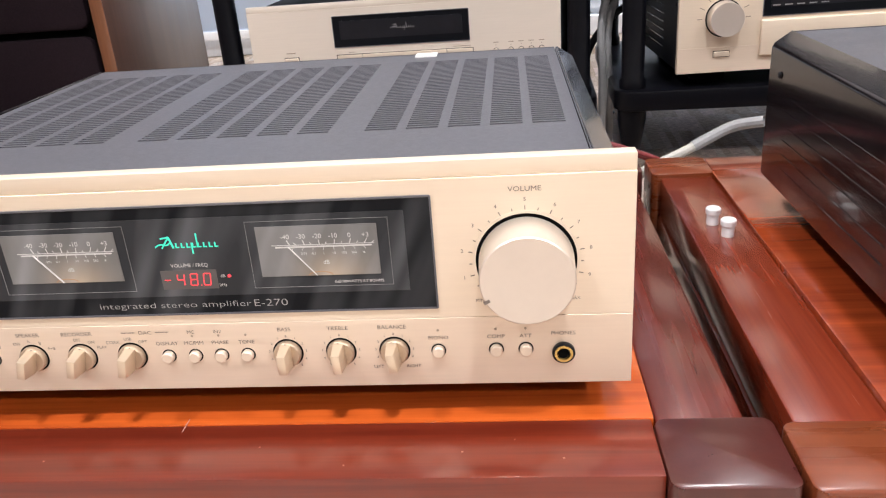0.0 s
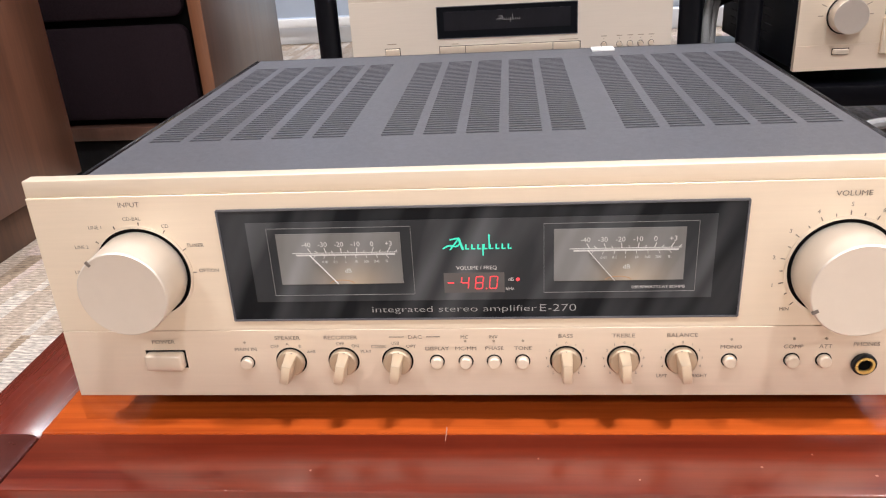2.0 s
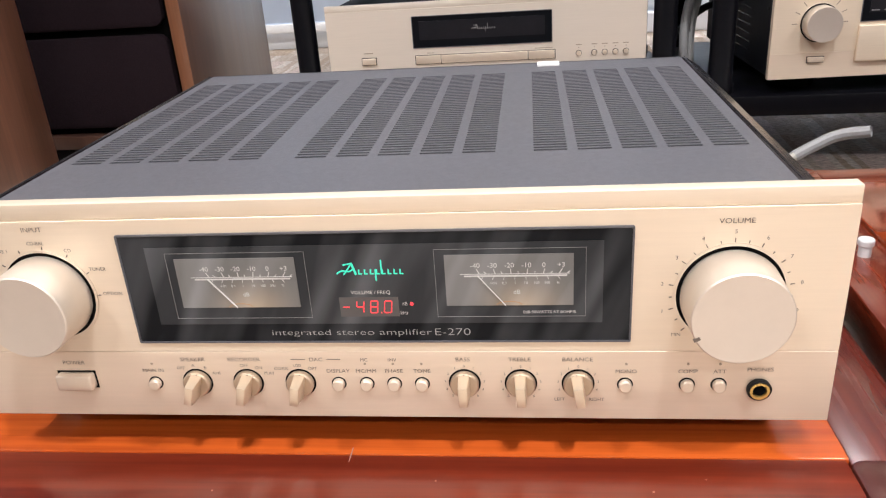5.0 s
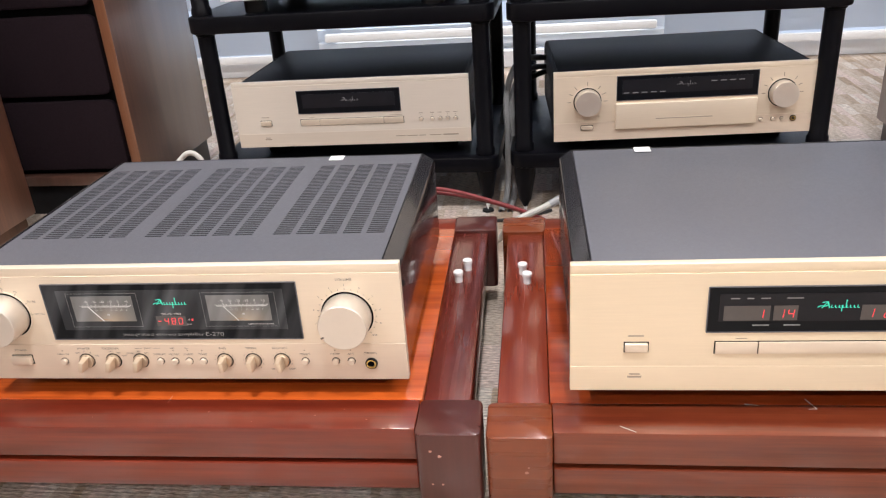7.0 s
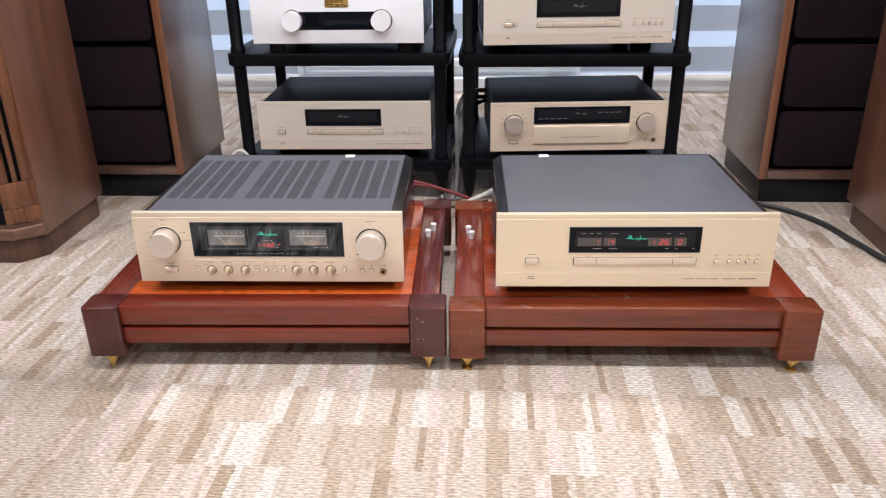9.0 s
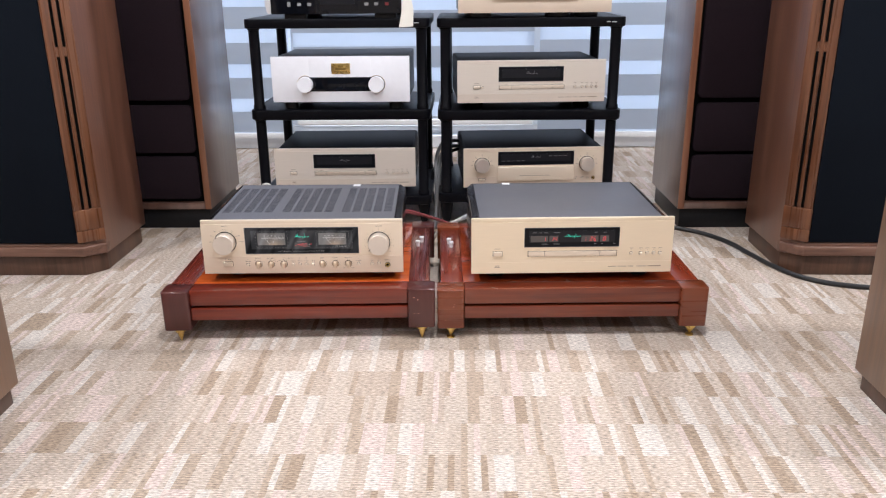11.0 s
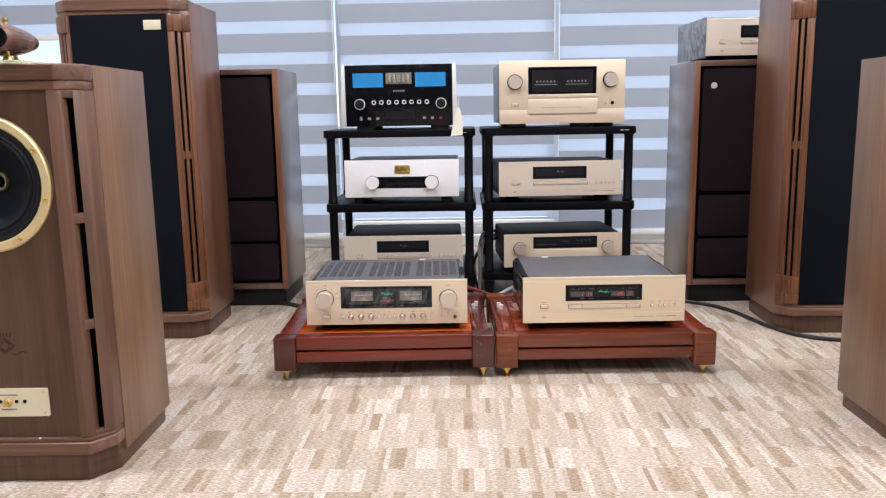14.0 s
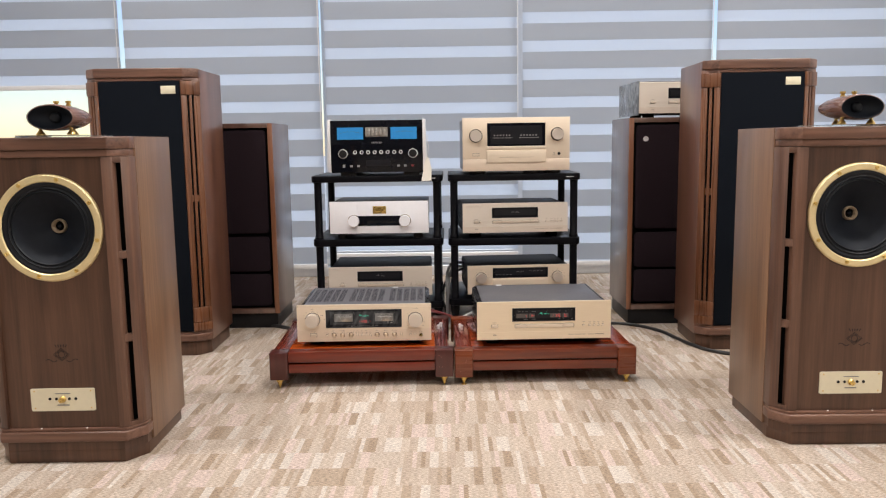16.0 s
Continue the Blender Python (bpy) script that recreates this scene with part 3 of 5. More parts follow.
for a, c in zip(EDGES, EDGES[1:]):
    fr = part("window_frame", merge(bx(a, a + 0.03, 0, 0.06, 0, 2.45), bx(c - 0.03, c, 0, 0.06, 0, 2.45), bx(a + 0.03, c - 0.03, 0, 0.06, 0, 0.04), bx(a + 0.03, c - 0.03, 0, 0.06, 2.41, 2.45)), FRAME, win)
    pane = part("pane", bx(a + 0.03, c - 0.03, 0.027, 0.033, 0.04, 2.41), GLASS, win)
    pane.visible_shadow = False

# zebra blinds: denser cloth bands in front of a sheer web, one blind to a window bay
PITCH, BAND = 0.1665, 0.1015
for i, (a, c) in enumerate(zip(EDGES, EDGES[1:])):
    a, c = a + 0.012, c - 0.012
    low = (1.205, 0.085, 0.150, 0.085, 0.085)[i]
    shift = (0.03, 0.022, 0.001, 0.027, 0.02)[i]
    bl = thing("roller_blind", ROOM @ pose(0, WALL_Y, 0), "pale grey zebra roller blind, " + ("half raised" if i == 0 else "let down to the floor"), "blind", "blinds along the window wall")
    part("headbox", bx(a, c, -0.04, 0.06, 2.56, 2.66, 0.008), WHITE, bl)
    part("bottom_rail", bx(a, c, -0.012, 0.014, low - 0.028, low, 0.005), WHITE, bl)
    z = 2.5 + shift
    part("sheer_strip", bx(a + 0.002, c - 0.002, 0.0008, 0.0014, z - 0.003, 2.57), SHEER, bl)
    while z - BAND > low:
        part("band", bx(a + 0.002, c - 0.002, -0.0016, -0.0008, z - BAND, z), BLIND, bl)
        part("sheer_strip", bx(a + 0.002, c - 0.002, 0.0008, 0.0014, max(low, z - PITCH - 0.003), z - BAND + 0.003), SHEER, bl)
        z -= PITCH
    part("pull_cord", lathe([(0.0025, 0.9), (0.0025, 2.58)], 8, Matrix.Translation((c - 0.006, -0.03, 0))), WHITE, bl)
solid("skirting_heater", bx(X0, X1, WALL_Y + 0.03, WALL_Y + 0.1, 0, 0.06, 0.004), FRAME, ROOM, "low white skirting along the window wall", "trim", "structure")
solid("ground_outside", bx(-40, 40, WALL_Y + 0.5, 80, -0.6, -0.5), OUT, ROOM, "pale paving outside the window", "ground", "structure")
FIX = mat("lamp_frame", (0.8, 0.8, 0.8), 0.4, vary=0.02, scale=30)
for lx, ly, watts in LAMPS:
    fx = thing("ceiling_light", ROOM @ pose(lx, ly, CEIL - 0.022), "round white ceiling downlight", "ceiling light", "ceiling lights")
    part("frame", lathe([(0.135, 0.022), (0.135, 0.004), (0.138, 0.0), (0.155, 0.0), (0.158, 0.004), (0.158, 0.022)], 48, None, False), FIX, fx)
    part("diffuser", lathe([(0.1345, 0.012), (0.1345, 0.020)], 48), WHITE, fx)


# ==== PLINTHS ====
def plinth(name, m, w, label, spike_h, top, post, rail, side, board, inset, chips, discs=False):
    """Low mahogany amplifier stand: four square posts on brass spikes, double front rails, side rails and an inset board."""
    d, p, pd = 0.5405, 0.063, 0.0575
    th = thing(name, m, label, "amplifier stand", "amplifier stands")
    for px, py in ((0, 0), (w - p, 0), (0, d - pd), (w - p, d - pd)):
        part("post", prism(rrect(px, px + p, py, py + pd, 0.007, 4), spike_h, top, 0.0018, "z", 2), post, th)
        foot = 0.0045 if discs else 0.0
        fy = 0.018 if py == 0 else d - 0.018
        part("spike", lathe([(0.0010, foot), (0.0075, spike_h - 0.014), (0.0085, spike_h - 0.010), (0.012, spike_h - 0.008), (0.012, spike_h + 0.001)], 20,
                            Matrix.Translation((px + p / 2, fy, 0))), BRASS, th, "turned brass spike")
        if discs:
            part("floor_disc", lathe([(0.009, 0), (0.0098, 0.001), (0.0095, 0.0036), (0.005, 0.0046)], 24,
                                     Matrix.Translation((px + p / 2, fy, 0))), BRASS, th, "brass disc under a spike")
    for y0, y1 in ((0.010, 0.0575), (d - 0.046, d - 0.006)):
        part("upper_rail", bx(p + 0.0005, w - p - 0.0005, y0, y1, top - 0.037, top - 0.0005, 0.0013), rail, th)
        part("lower_rail", bx(p + 0.0005, w - p - 0.0005, y0, y1, top - 0.074, top - 0.0435, 0.002), rail, th)
    for x0, x1 in ((inset[0], p - 0.002), (w - p + 0.002, w - inset[1])):
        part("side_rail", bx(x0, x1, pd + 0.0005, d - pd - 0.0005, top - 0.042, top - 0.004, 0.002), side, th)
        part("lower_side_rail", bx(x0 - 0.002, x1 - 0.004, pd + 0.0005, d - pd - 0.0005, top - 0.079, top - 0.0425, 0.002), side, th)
    part("board", bx(p - 0.0015, w - p + 0.0015, 0.058, d - 0.0465, top - 0.025, top - 0.0005, 0.0015), board, th, "glossy orange-brown board inside the frame")
    for cx, cz, cr in chips:
        part("chip", flat([[(cx + cr * math.cos(k) * (1 + 0.3 * math.sin(3 * k + cx * 900)), cz + 0.8 * cr * math.sin(k)) for k in [i * 0.785 for i in range(8)]]], 0.0, 0.0003), CHIP, th, "small pale chip in the lacquer")
    return th


SPECKS = ((0.30, 0.0512, 0.0005, 0.012), (0.462, 0.030, 0.0011, 0.0011), (0.40, 0.020, 0.0008, 0.0009), (0.515, 0.024, 0.0012, 0.0010), (0.35, 0.036, 0.0009, 0.0010), (0.23, 0.026, 0.0010, 0.0009), (0.49, 0.040, 0.0007, 0.0008))
PL = (-0.322, -0.0635)
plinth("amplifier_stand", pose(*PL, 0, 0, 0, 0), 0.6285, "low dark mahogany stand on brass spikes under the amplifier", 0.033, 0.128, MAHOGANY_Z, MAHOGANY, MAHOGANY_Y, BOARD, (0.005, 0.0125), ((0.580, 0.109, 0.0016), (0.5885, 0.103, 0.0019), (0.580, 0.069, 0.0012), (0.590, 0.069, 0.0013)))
plinth("amplifier_stand", pose(0.3112, -0.0625, 0, 0, 0, -0.5), 0.6265, "low reddish mahogany stand on brass spikes under the player", 0.029, 0.124, RED_POST, RED_RAIL, RED_SIDE, BOARD_RED, (0.0085, 0.005), ((0.038, 0.084, 0.0020), (0.040, 0.090, 0.0010), (0.020, 0.05, 0.0011)), True)

stand = bpy.data.objects["amplifier_stand"]
for sx, sy, sw, sl in SPECKS:
    part("scratch", bx(sx, sx + sw, sy, sy + sl, 0.1274, 0.1277), CHIP, stand, "pale scratch in the lacquer")
stand = bpy.data.objects["amplifier_stand.001"]
for ax, ay, cx, cy in ((0.248, 0.0575, 0.260, 0.0555), (0.306, 0.066, 0.3125, 0.0505), (0.3125, 0.0505, 0.305, 0.0500), (0.126, 0.0215, 0.140, 0.0125)):
    run, turn = math.hypot(cx - ax, cy - ay), math.degrees(math.atan2(cy - ay, cx - ax))
    part("scratch", moved(bx(0, run, -0.0004, 0.0004, 0, 0.0003), pose(ax, ay, 0.1234, 0, 0, turn)), CABLE_WHITE, stand, "pale scratch in the lacquer")

# ==== THE INTEGRATED AMPLIFIER ====
def vent_plate(x0, x1, y0, y1, z, groups, per, slot_w, pitch_x, rows, ya, yb, slot_d):
    """The top plate with rows of slots cut through it."""
    xs, holes = [x0], set()
    for g in groups:
        for k in range(per):
            xs += [g + k * pitch_x, g + k * pitch_x + slot_w]
            holes.add(len(xs) - 2)
    xs.append(x1)
    ys, hrow = [y0], set()
    step = (yb - ya) / rows
    for r in range(rows):
        ys += [ya + r * step, ya + r * step + slot_d]
        hrow.add(len(ys) - 2)
    ys.append(y1)
    bm = bmesh.new()
    grid = [[bm.verts.new((x, y, z)) for x in xs] for y in ys]
    for j in range(len(ys) - 1):
        for i in range(len(xs) - 1):
            if not (i in holes and j in hrow):
                bm.faces.new((grid[j][i], grid[j][i + 1], grid[j + 1][i + 1], grid[j + 1][i]))
    rim = [e for e in bm.edges if e.is_boundary]
    ext = bmesh.ops.extrude_edge_only(bm, edges=rim)
    bmesh.ops.translate(bm, vec=(0, 0, -0.0008), verts=[v for v in ext["geom"] if isinstance(v, bmesh.types.BMVert)])
    bmesh.ops.recalc_face_normals(bm, faces=bm.faces[:])
    return bm


def chassis(th, w, h, d, foot, top_mat, ribs=True, plate=True):
    """Sides, back, bottom, feet and top plate behind a front panel that stands 5 mm proud of the top."""
    hw = w / 2
    zt = foot + h - 0.006
    wide = top_mat is GREY_TOP
    e = 0.0205 if wide else 0.0105        # how far in the top plate begins
    if plate:
        part("top_plate", bx(-hw + e, hw - e, 0.0095, d, zt - 0.004, zt, 0.0012), top_mat, th)
    part("inner_tray", bx(-hw + e, hw - e, 0.0095, d - 0.004, foot, zt - 0.012), DARK, th)
    for s in (-1, 1):
        prof = [(s * (hw - e + 0.0005), zt - 0.03), (s * (hw - e + 0.0005), zt + 0.0003), (s * (hw - e + 0.002), zt + 0.0006), (s * (hw - 0.0050), zt - (0.0085 if wide else 0.003)), (s * (hw - 0.0030), zt - 0.0120),
                (s * (hw - 0.0030), foot + 0.003), (s * (hw - 0.006), foot), (s * (hw - e + 0.0005), foot)]
        side = part("side_panel", prism(prof, 0.0095, d, 0.0008, "y", 1), SIDE, th, "polished dark lacquer side panel") if wide else part("side_panel", prism(prof, 0.0095, d, 0.0008, "y", 1), BLACK_TOP, th)
        if wide:
            part("edge_trim", prism([(s * (hw - e + 0.0022), zt + 0.0011), (s * (hw - 0.0046), zt - 0.0082), (s * (hw - 0.0050), zt - 0.0088), (s * (hw - e + 0.0017), zt + 0.0004)], 0.0098, d - 0.001, 0.0, "y"), CHAMFER, side, "polished grey slanted edge")
        if ribs:
            for k in range(6):
                z = foot + 0.022 + k * 0.012
                part("rib", bx(min(s * (hw - 0.0035), s * (hw - 0.0026)), max(s * (hw - 0.0035), s * (hw - 0.0026)), d * 0.30, d - 0.05, z, z + 0.0012, 0.0002, 1), SIDE, side)
        for yy in (0.03, d - 0.03):
            part("screw", lathe([(0.003, 0), (0.003, 0.0012), (0.002, 0.002)], 12, Matrix.Translation((s * (hw - 0.0032), yy, zt - 0.03)) @ pose(0, 0, 0, 0, 90 * s, 0)), BLACK, side)
    part("back_panel", bx(-hw + e, hw - e, d, d + 0.003, foot, zt), BLACK, th)
    for fx in (-hw + 0.06, hw - 0.06):
        for fy in (0.07, d - 0.06):
            part("foot", lathe([(0.024, 0), (0.026, 0.003), (0.026, foot + 0.0002)], 24, Matrix.Translation((fx, fy, 0))), DARK, th, "round black foot")


def front(th, w, h, foot, split, mat_top=None, mat_low=None):
    """The front panel in two stretches, parted by a hairline groove, with a shadow line under the top edge."""
    hw = w / 2
    up, lowm = mat_top or GOLD, mat_low or GOLD_REFLECTED
    part("front_panel", bx(-hw, hw, 0, 0.009, foot + split + 0.0002, foot + h - 0.0091, 0.0002, 1), up, th)
    part("lower_front", bx(-hw, hw, 0, 0.009, foot, foot + split, 0.0002, 1), lowm, th)
    part("top_trim", bx(-hw, hw, 0.0006, 0.0095, foot + h - 0.009, foot + h, 0.0007, 2), up, th)


def button(th, x, z, r=0.0034, h=0.0035, material=None):
    b = part("button", knob_at(x, z, [(r, 0), (r, h - 0.0006), (r - 0.0006, h), (0, h)], 20), material or GOLD_KNOB, th)
    part("gap_ring", knob_at(x, z, [(r + 0.0007, 0.0), (r + 0.0007, 0.00025), (0, 0.00025)], 20), DARK, b)


def lever_button(th, x0, x1, z0, z1, h=0.0035):
    b = part("power_button", bx(x0, x1, -h, 0.001, z0, z1, 0.0012, 3), GOLD_KNOB, th)
    e = 0.0009
    part("gap", flat([rect(x0 - e, x1 + e, z0 - e, z1 + e)], 0.0, 0.0002), DARK, b)


def big_knob(th, name, x, z, r, length, gap=0.0016, material=None, mark=None):
    k = part(name, knob_at(x, z, [(r * 0.98, 0.0), (r, 0.002), (r * 0.965, length - 0.0006), (r * 0.965 - 0.0006, length), (r * 0.5, length - 0.0005), (0, length - 0.0006)], 64), material or KNOB_FACE, th)
    part("recess_ring", knob_at(x, z, [(r + gap, 0.0), (r + gap, 0.0002), (0, 0.0002)], 64), DARK, k)
    part("collar", flat(ring_polys(x, z, r + gap, r + gap + 0.0014, 64), 0.0, 0.0006), GOLD_KNOB, k)
    if mark is not None:
        a = radians(mark)
        part("pointer_mark", moved(flat([bar(x + math.cos(a) * r * 0.86, z + math.sin(a) * r * 0.86, x + math.cos(a) * r * 0.99, z + math.sin(a) * r * 0.99, 0.0016)], -length), Matrix()), INK, k)
    return k


def wing_knob(th, x, z, turn, r=0.0077):
    """A small selector: round skirt with a tall finger grip across it."""
    k = part("selector_knob", knob_at(x, z, [(r, 0), (r, 0.003), (r - 0.0008, 0.0038), (0, 0.0038)], 32), KNOB_SKIRT_SHADED, th)
    g = prism([(-0.0024, -r * 0.92), (0.0024, -r * 0.92), (0.0024, r * 0.92), (-0.0024, r * 0.92)], -0.0150, -0.0036, 0.0006, "y")
    for v in g.verts:                       # the grip tapers towards its end and swells at its foot
        if v.co.y < -0.010:
            v.co.z *= 0.80
        else:
            v.co.x *= 1.25
    part("grip", moved(g, Matrix.Translation((x, 0, z)) @ pose(0, 0, 0, 0, -turn, 0)), GOLD_SMALL_SHADED, k)
    part("gap_ring", knob_at(x, z, [(r + 0.0009, 0.0), (r + 0.0009, 0.0003), (0, 0.0003)], 32), DARK, k)
    t = radians(90 + turn)
    part("pointer_line", moved(flat([bar(x + math.cos(t) * r * 0.2, z + math.sin(t) * r * 0.2, x + math.cos(t) * r * 0.95, z + math.sin(t) * r * 0.95, 0.0006)], -0.0039), Matrix()), INK, k)


def meter(th, x0, x1, z0, z1, y):
    """A level meter: pale face, double scale line, ticks, figures and a needle, painted lamp glow at its foot."""
    w, h = x1 - x0, z1 - z0
    me = part("meter", flat([rect(x0, x1, z0, z1)], y, 0.0003), METER, th, "level meter with a pale scale and a needle")
    yy = y - 0.0006
    zc = z0 + h * 0.60
    lines = [bar(x0 + w * 0.12, zc + 0.0007, x1 - w * 0.03, zc + 0.0007, 0.00028), bar(x0 + w * 0.15, zc - 0.0004, x1 - w * 0.05, zc - 0.0004, 0.0008)]
    lab, low = [], []
    for k, t in enumerate(("-40", "-30", "-20", "-10", "0", "+3")):
        u = x0 + w * (0.24 + 0.133 * k)
        lab.append((t, u, zc + h * 0.19, h * 0.095))
        s = (k - 2.4) * 0.0006
        lines.append(bar(u - s + 0.0006, zc + 0.0008, u + 0.0006, zc + 0.0034, 0.0004))
        lines.append(bar(u + w * 0.066 - s * 0.9, zc + 0.0008, u + w * 0.066, zc + 0.002, 0.0003))
    for k, t in enumerate(("0", "0.01", "0.1", "1", "10", "100", "200", "%")):
        low.append((t, x0 + w * (0.30 + 0.083 * k), zc - h * 0.15, h * 0.05))
        lines.append(bar(x0 + w * (0.30 + 0.083 * k), zc - 0.0009, x0 + w * (0.30 + 0.083 * k) + (k - 3.5) * 0.0003, zc - 0.0024, 0.00025))
    part("scale_lines", flat(lines, yy + 0.0003, 0.0002), WHITE_PRINT, me)
    part("lettering", words(lab + low + [("dB", x0 + w * 0.56, zc - h * 0.33, h * 0.085)], yy), WHITE_PRINT, me)
    part("needle", flat([bar(x0 + w * 0.47, z0 + 0.0003, x0 + w * 0.26, zc - 0.0002, 0.00018)], yy, 0.0008), WHITE_PRINT, me, "white needle")
    gx, gz = x0 + w * 0.50, z0 + 0.0002
    arc = [(gx + w * 0.10 * math.cos(math.pi * i / 10), gz + 0.0021 * math.sin(math.pi * i / 10)) for i in range(11)]
    # emission on this arc stands in for the glow of the meter's lamp
    part("lamp_cover", flat([bar(*p, *q, 0.0004) for p, q in zip(arc, arc[1:])], yy + 0.0003, 0.0001), METER_GLOW, me, "small lit arc over the needle's pivot")
    return me


def display_window(th, x0, x1, z0, z1, inset=0.014, glare=True):
    """A black acrylic window in the front with a smoked panel inside its border."""
    fr = part("display", flat([rect(x0, x1, z0, z1)], 0.0, 0.0006), BLACK_SHEET if glare else BLACK_CLEAN, th, "black display window")
    part("bezel_edge", flat([bar(x0, z0, x1, z0, 0.0009), bar(x0, z1, x1, z1, 0.0009), bar(x0, z0, x0, z1, 0.0009), bar(x1, z0, x1, z1, 0.0009)], 0.0, 0.0012), GREY_TOP, fr)
    part("smoked_panel", flat([rect(x0 + inset, x1 - inset, z0 + 0.011, z1 - 0.007)], 0.0, 0.0009), SMOKE if glare else SMOKE_CLEAN, fr)
    return fr


GREY_PRINT = mat("grey_line_print", (0.25, 0.25, 0.25), 0.5, spec=0.1)
AW, AH, AF = 0.465, 0.1297, 0.021
amp = thing("integrated_amplifier", pose(0, 0, 0.128, 0, 0.25, 0), "champagne integrated amplifier with two level meters on a mahogany stand", "amplifier")
front(amp, AW, AH, AF, 0.042)
chassis(amp, AW, AH, 0.352, AF, GREY_TOP, ribs=False, plate=False)
part("top_plate", vent_plate(-AW / 2 + 0.0205, AW / 2 - 0.0205, 0.0095, 0.352, AF + AH - 0.006, (-0.204, -0.0605, 0.083), 5, 0.0196, 0.0254, 43, 0.088, 0.316, 0.0029), GREY_TOP, amp, "grey top plate with rows of cooling slots")
part("paper_tag", bx(0.088, 0.107, 0.335, 0.351, AF + AH - 0.0058, AF + AH - 0.0045), WHITE, amp, "small white paper tag")
V = AF                                   # heights on the front count from its lower edge
disp = display_window(amp, -0.1325, 0.130, V + 0.0487, V + 0.1118)
meter(disp, -0.1035, -0.0395, V + 0.070, V + 0.0985, -0.001)
meter(disp, 0.0375, 0.1015, V + 0.070, V + 0.0985, -0.001)
for x0, x1 in ((-0.108, -0.034), (0.0325, 0.1075)):
    part("meter_outline", flat([bar(x0, V + 0.0635, x1, V + 0.0635, 0.00015), bar(x0, V + 0.1015, x1, V + 0.1015, 0.00015), bar(x0, V + 0.0635, x0, V + 0.1015, 0.00015), bar(x1, V + 0.0635, x1, V + 0.1015, 0.00015)], -0.0009, 0.0002), GREY_PRINT, disp)
part("readout_window", flat([rect(-0.0185, 0.0125, V + 0.0640, V + 0.0752)], -0.0009, 0.0002), LEDWIN, disp)
part("readout", flat(digits("-48.0", -0.0172, V + 0.0663, 0.0068, 0.0073), -0.0012, 0.0002), RED, disp, "red lit figures")
part("indicator_lamp", flat([disc(0.0193, V + 0.0712, 0.0009)], -0.0010, 0.0003), RED, disp)
part("maker_mark", flat(swash(-0.0005, V + 0.0905, 0.035, 0.0115), -0.0009, 0.0002), GREEN, disp, "green maker's mark")
part("lettering", words([("VOLUME / FREQ", -0.0015, V + 0.0780, 0.0021), ("dB", 0.0158, V + 0.0713, 0.0019), ("kHz", 0.0152, V + 0.0660, 0.0019),
                         ("0dB:90WATTS AT 8OHMS", 0.0895, V + 0.0660, 0.0017)], -0.0012), WHITE_PRINT, disp)
part("model_lettering", words([("integrated stereo amplifier", -0.0145, V + 0.0545, 0.0036, "CENTER", 1.62, -0.02), ("E-270", 0.0395, V + 0.0545, 0.0043, "CENTER", 1.42, -0.02)], -0.0012), DIM_PRINT, disp)
KI, KV = (-0.178, V + 0.0775), (0.1775, V + 0.0745)
big_knob(amp, "input_knob", *KI, 0.0240, 0.026, mark=128)
big_knob(amp, "volume_knob", *KV, 0.0245, 0.026, mark=207)
ticks = []
for a in (0, 28, 56, 84, 112, 140, 168):
    a = radians(a)
    ticks.append(bar(KI[0] + 0.0272 * math.cos(a), KI[1] + 0.0272 * math.sin(a), KI[0] + 0.0290 * math.cos(a), KI[1] + 0.0290 * math.sin(a), 0.0005))
nums = []
for i in range(21):
    a = radians(222 - 264 * i / 20)
    ticks.append(bar(KV[0] + 0.0280 * math.cos(a), KV[1] + 0.0280 * math.sin(a), KV[0] + (0.0302 if i % 2 == 0 else 0.0294) * math.cos(a), KV[1] + (0.0302 if i % 2 == 0 else 0.0294) * math.sin(a), 0.0004))
    if i % 2 == 0:
        nums.append(("MIN" if i == 0 else "MAX" if i == 20 else str(i // 2), KV[0] + 0.0335 * math.cos(a), KV[1] + 0.0335 * math.sin(a), 0.0021 if i % 20 else 0.0019))
SELECT = [(-0.1053, "SPEAKER", -14), (-0.0760, "RECORDER", -12), (-0.0463, "", -10), (0.0442, "BASS", 0), (0.0742, "TREBLE", 3), (0.1042, "BALANCE", 8)]
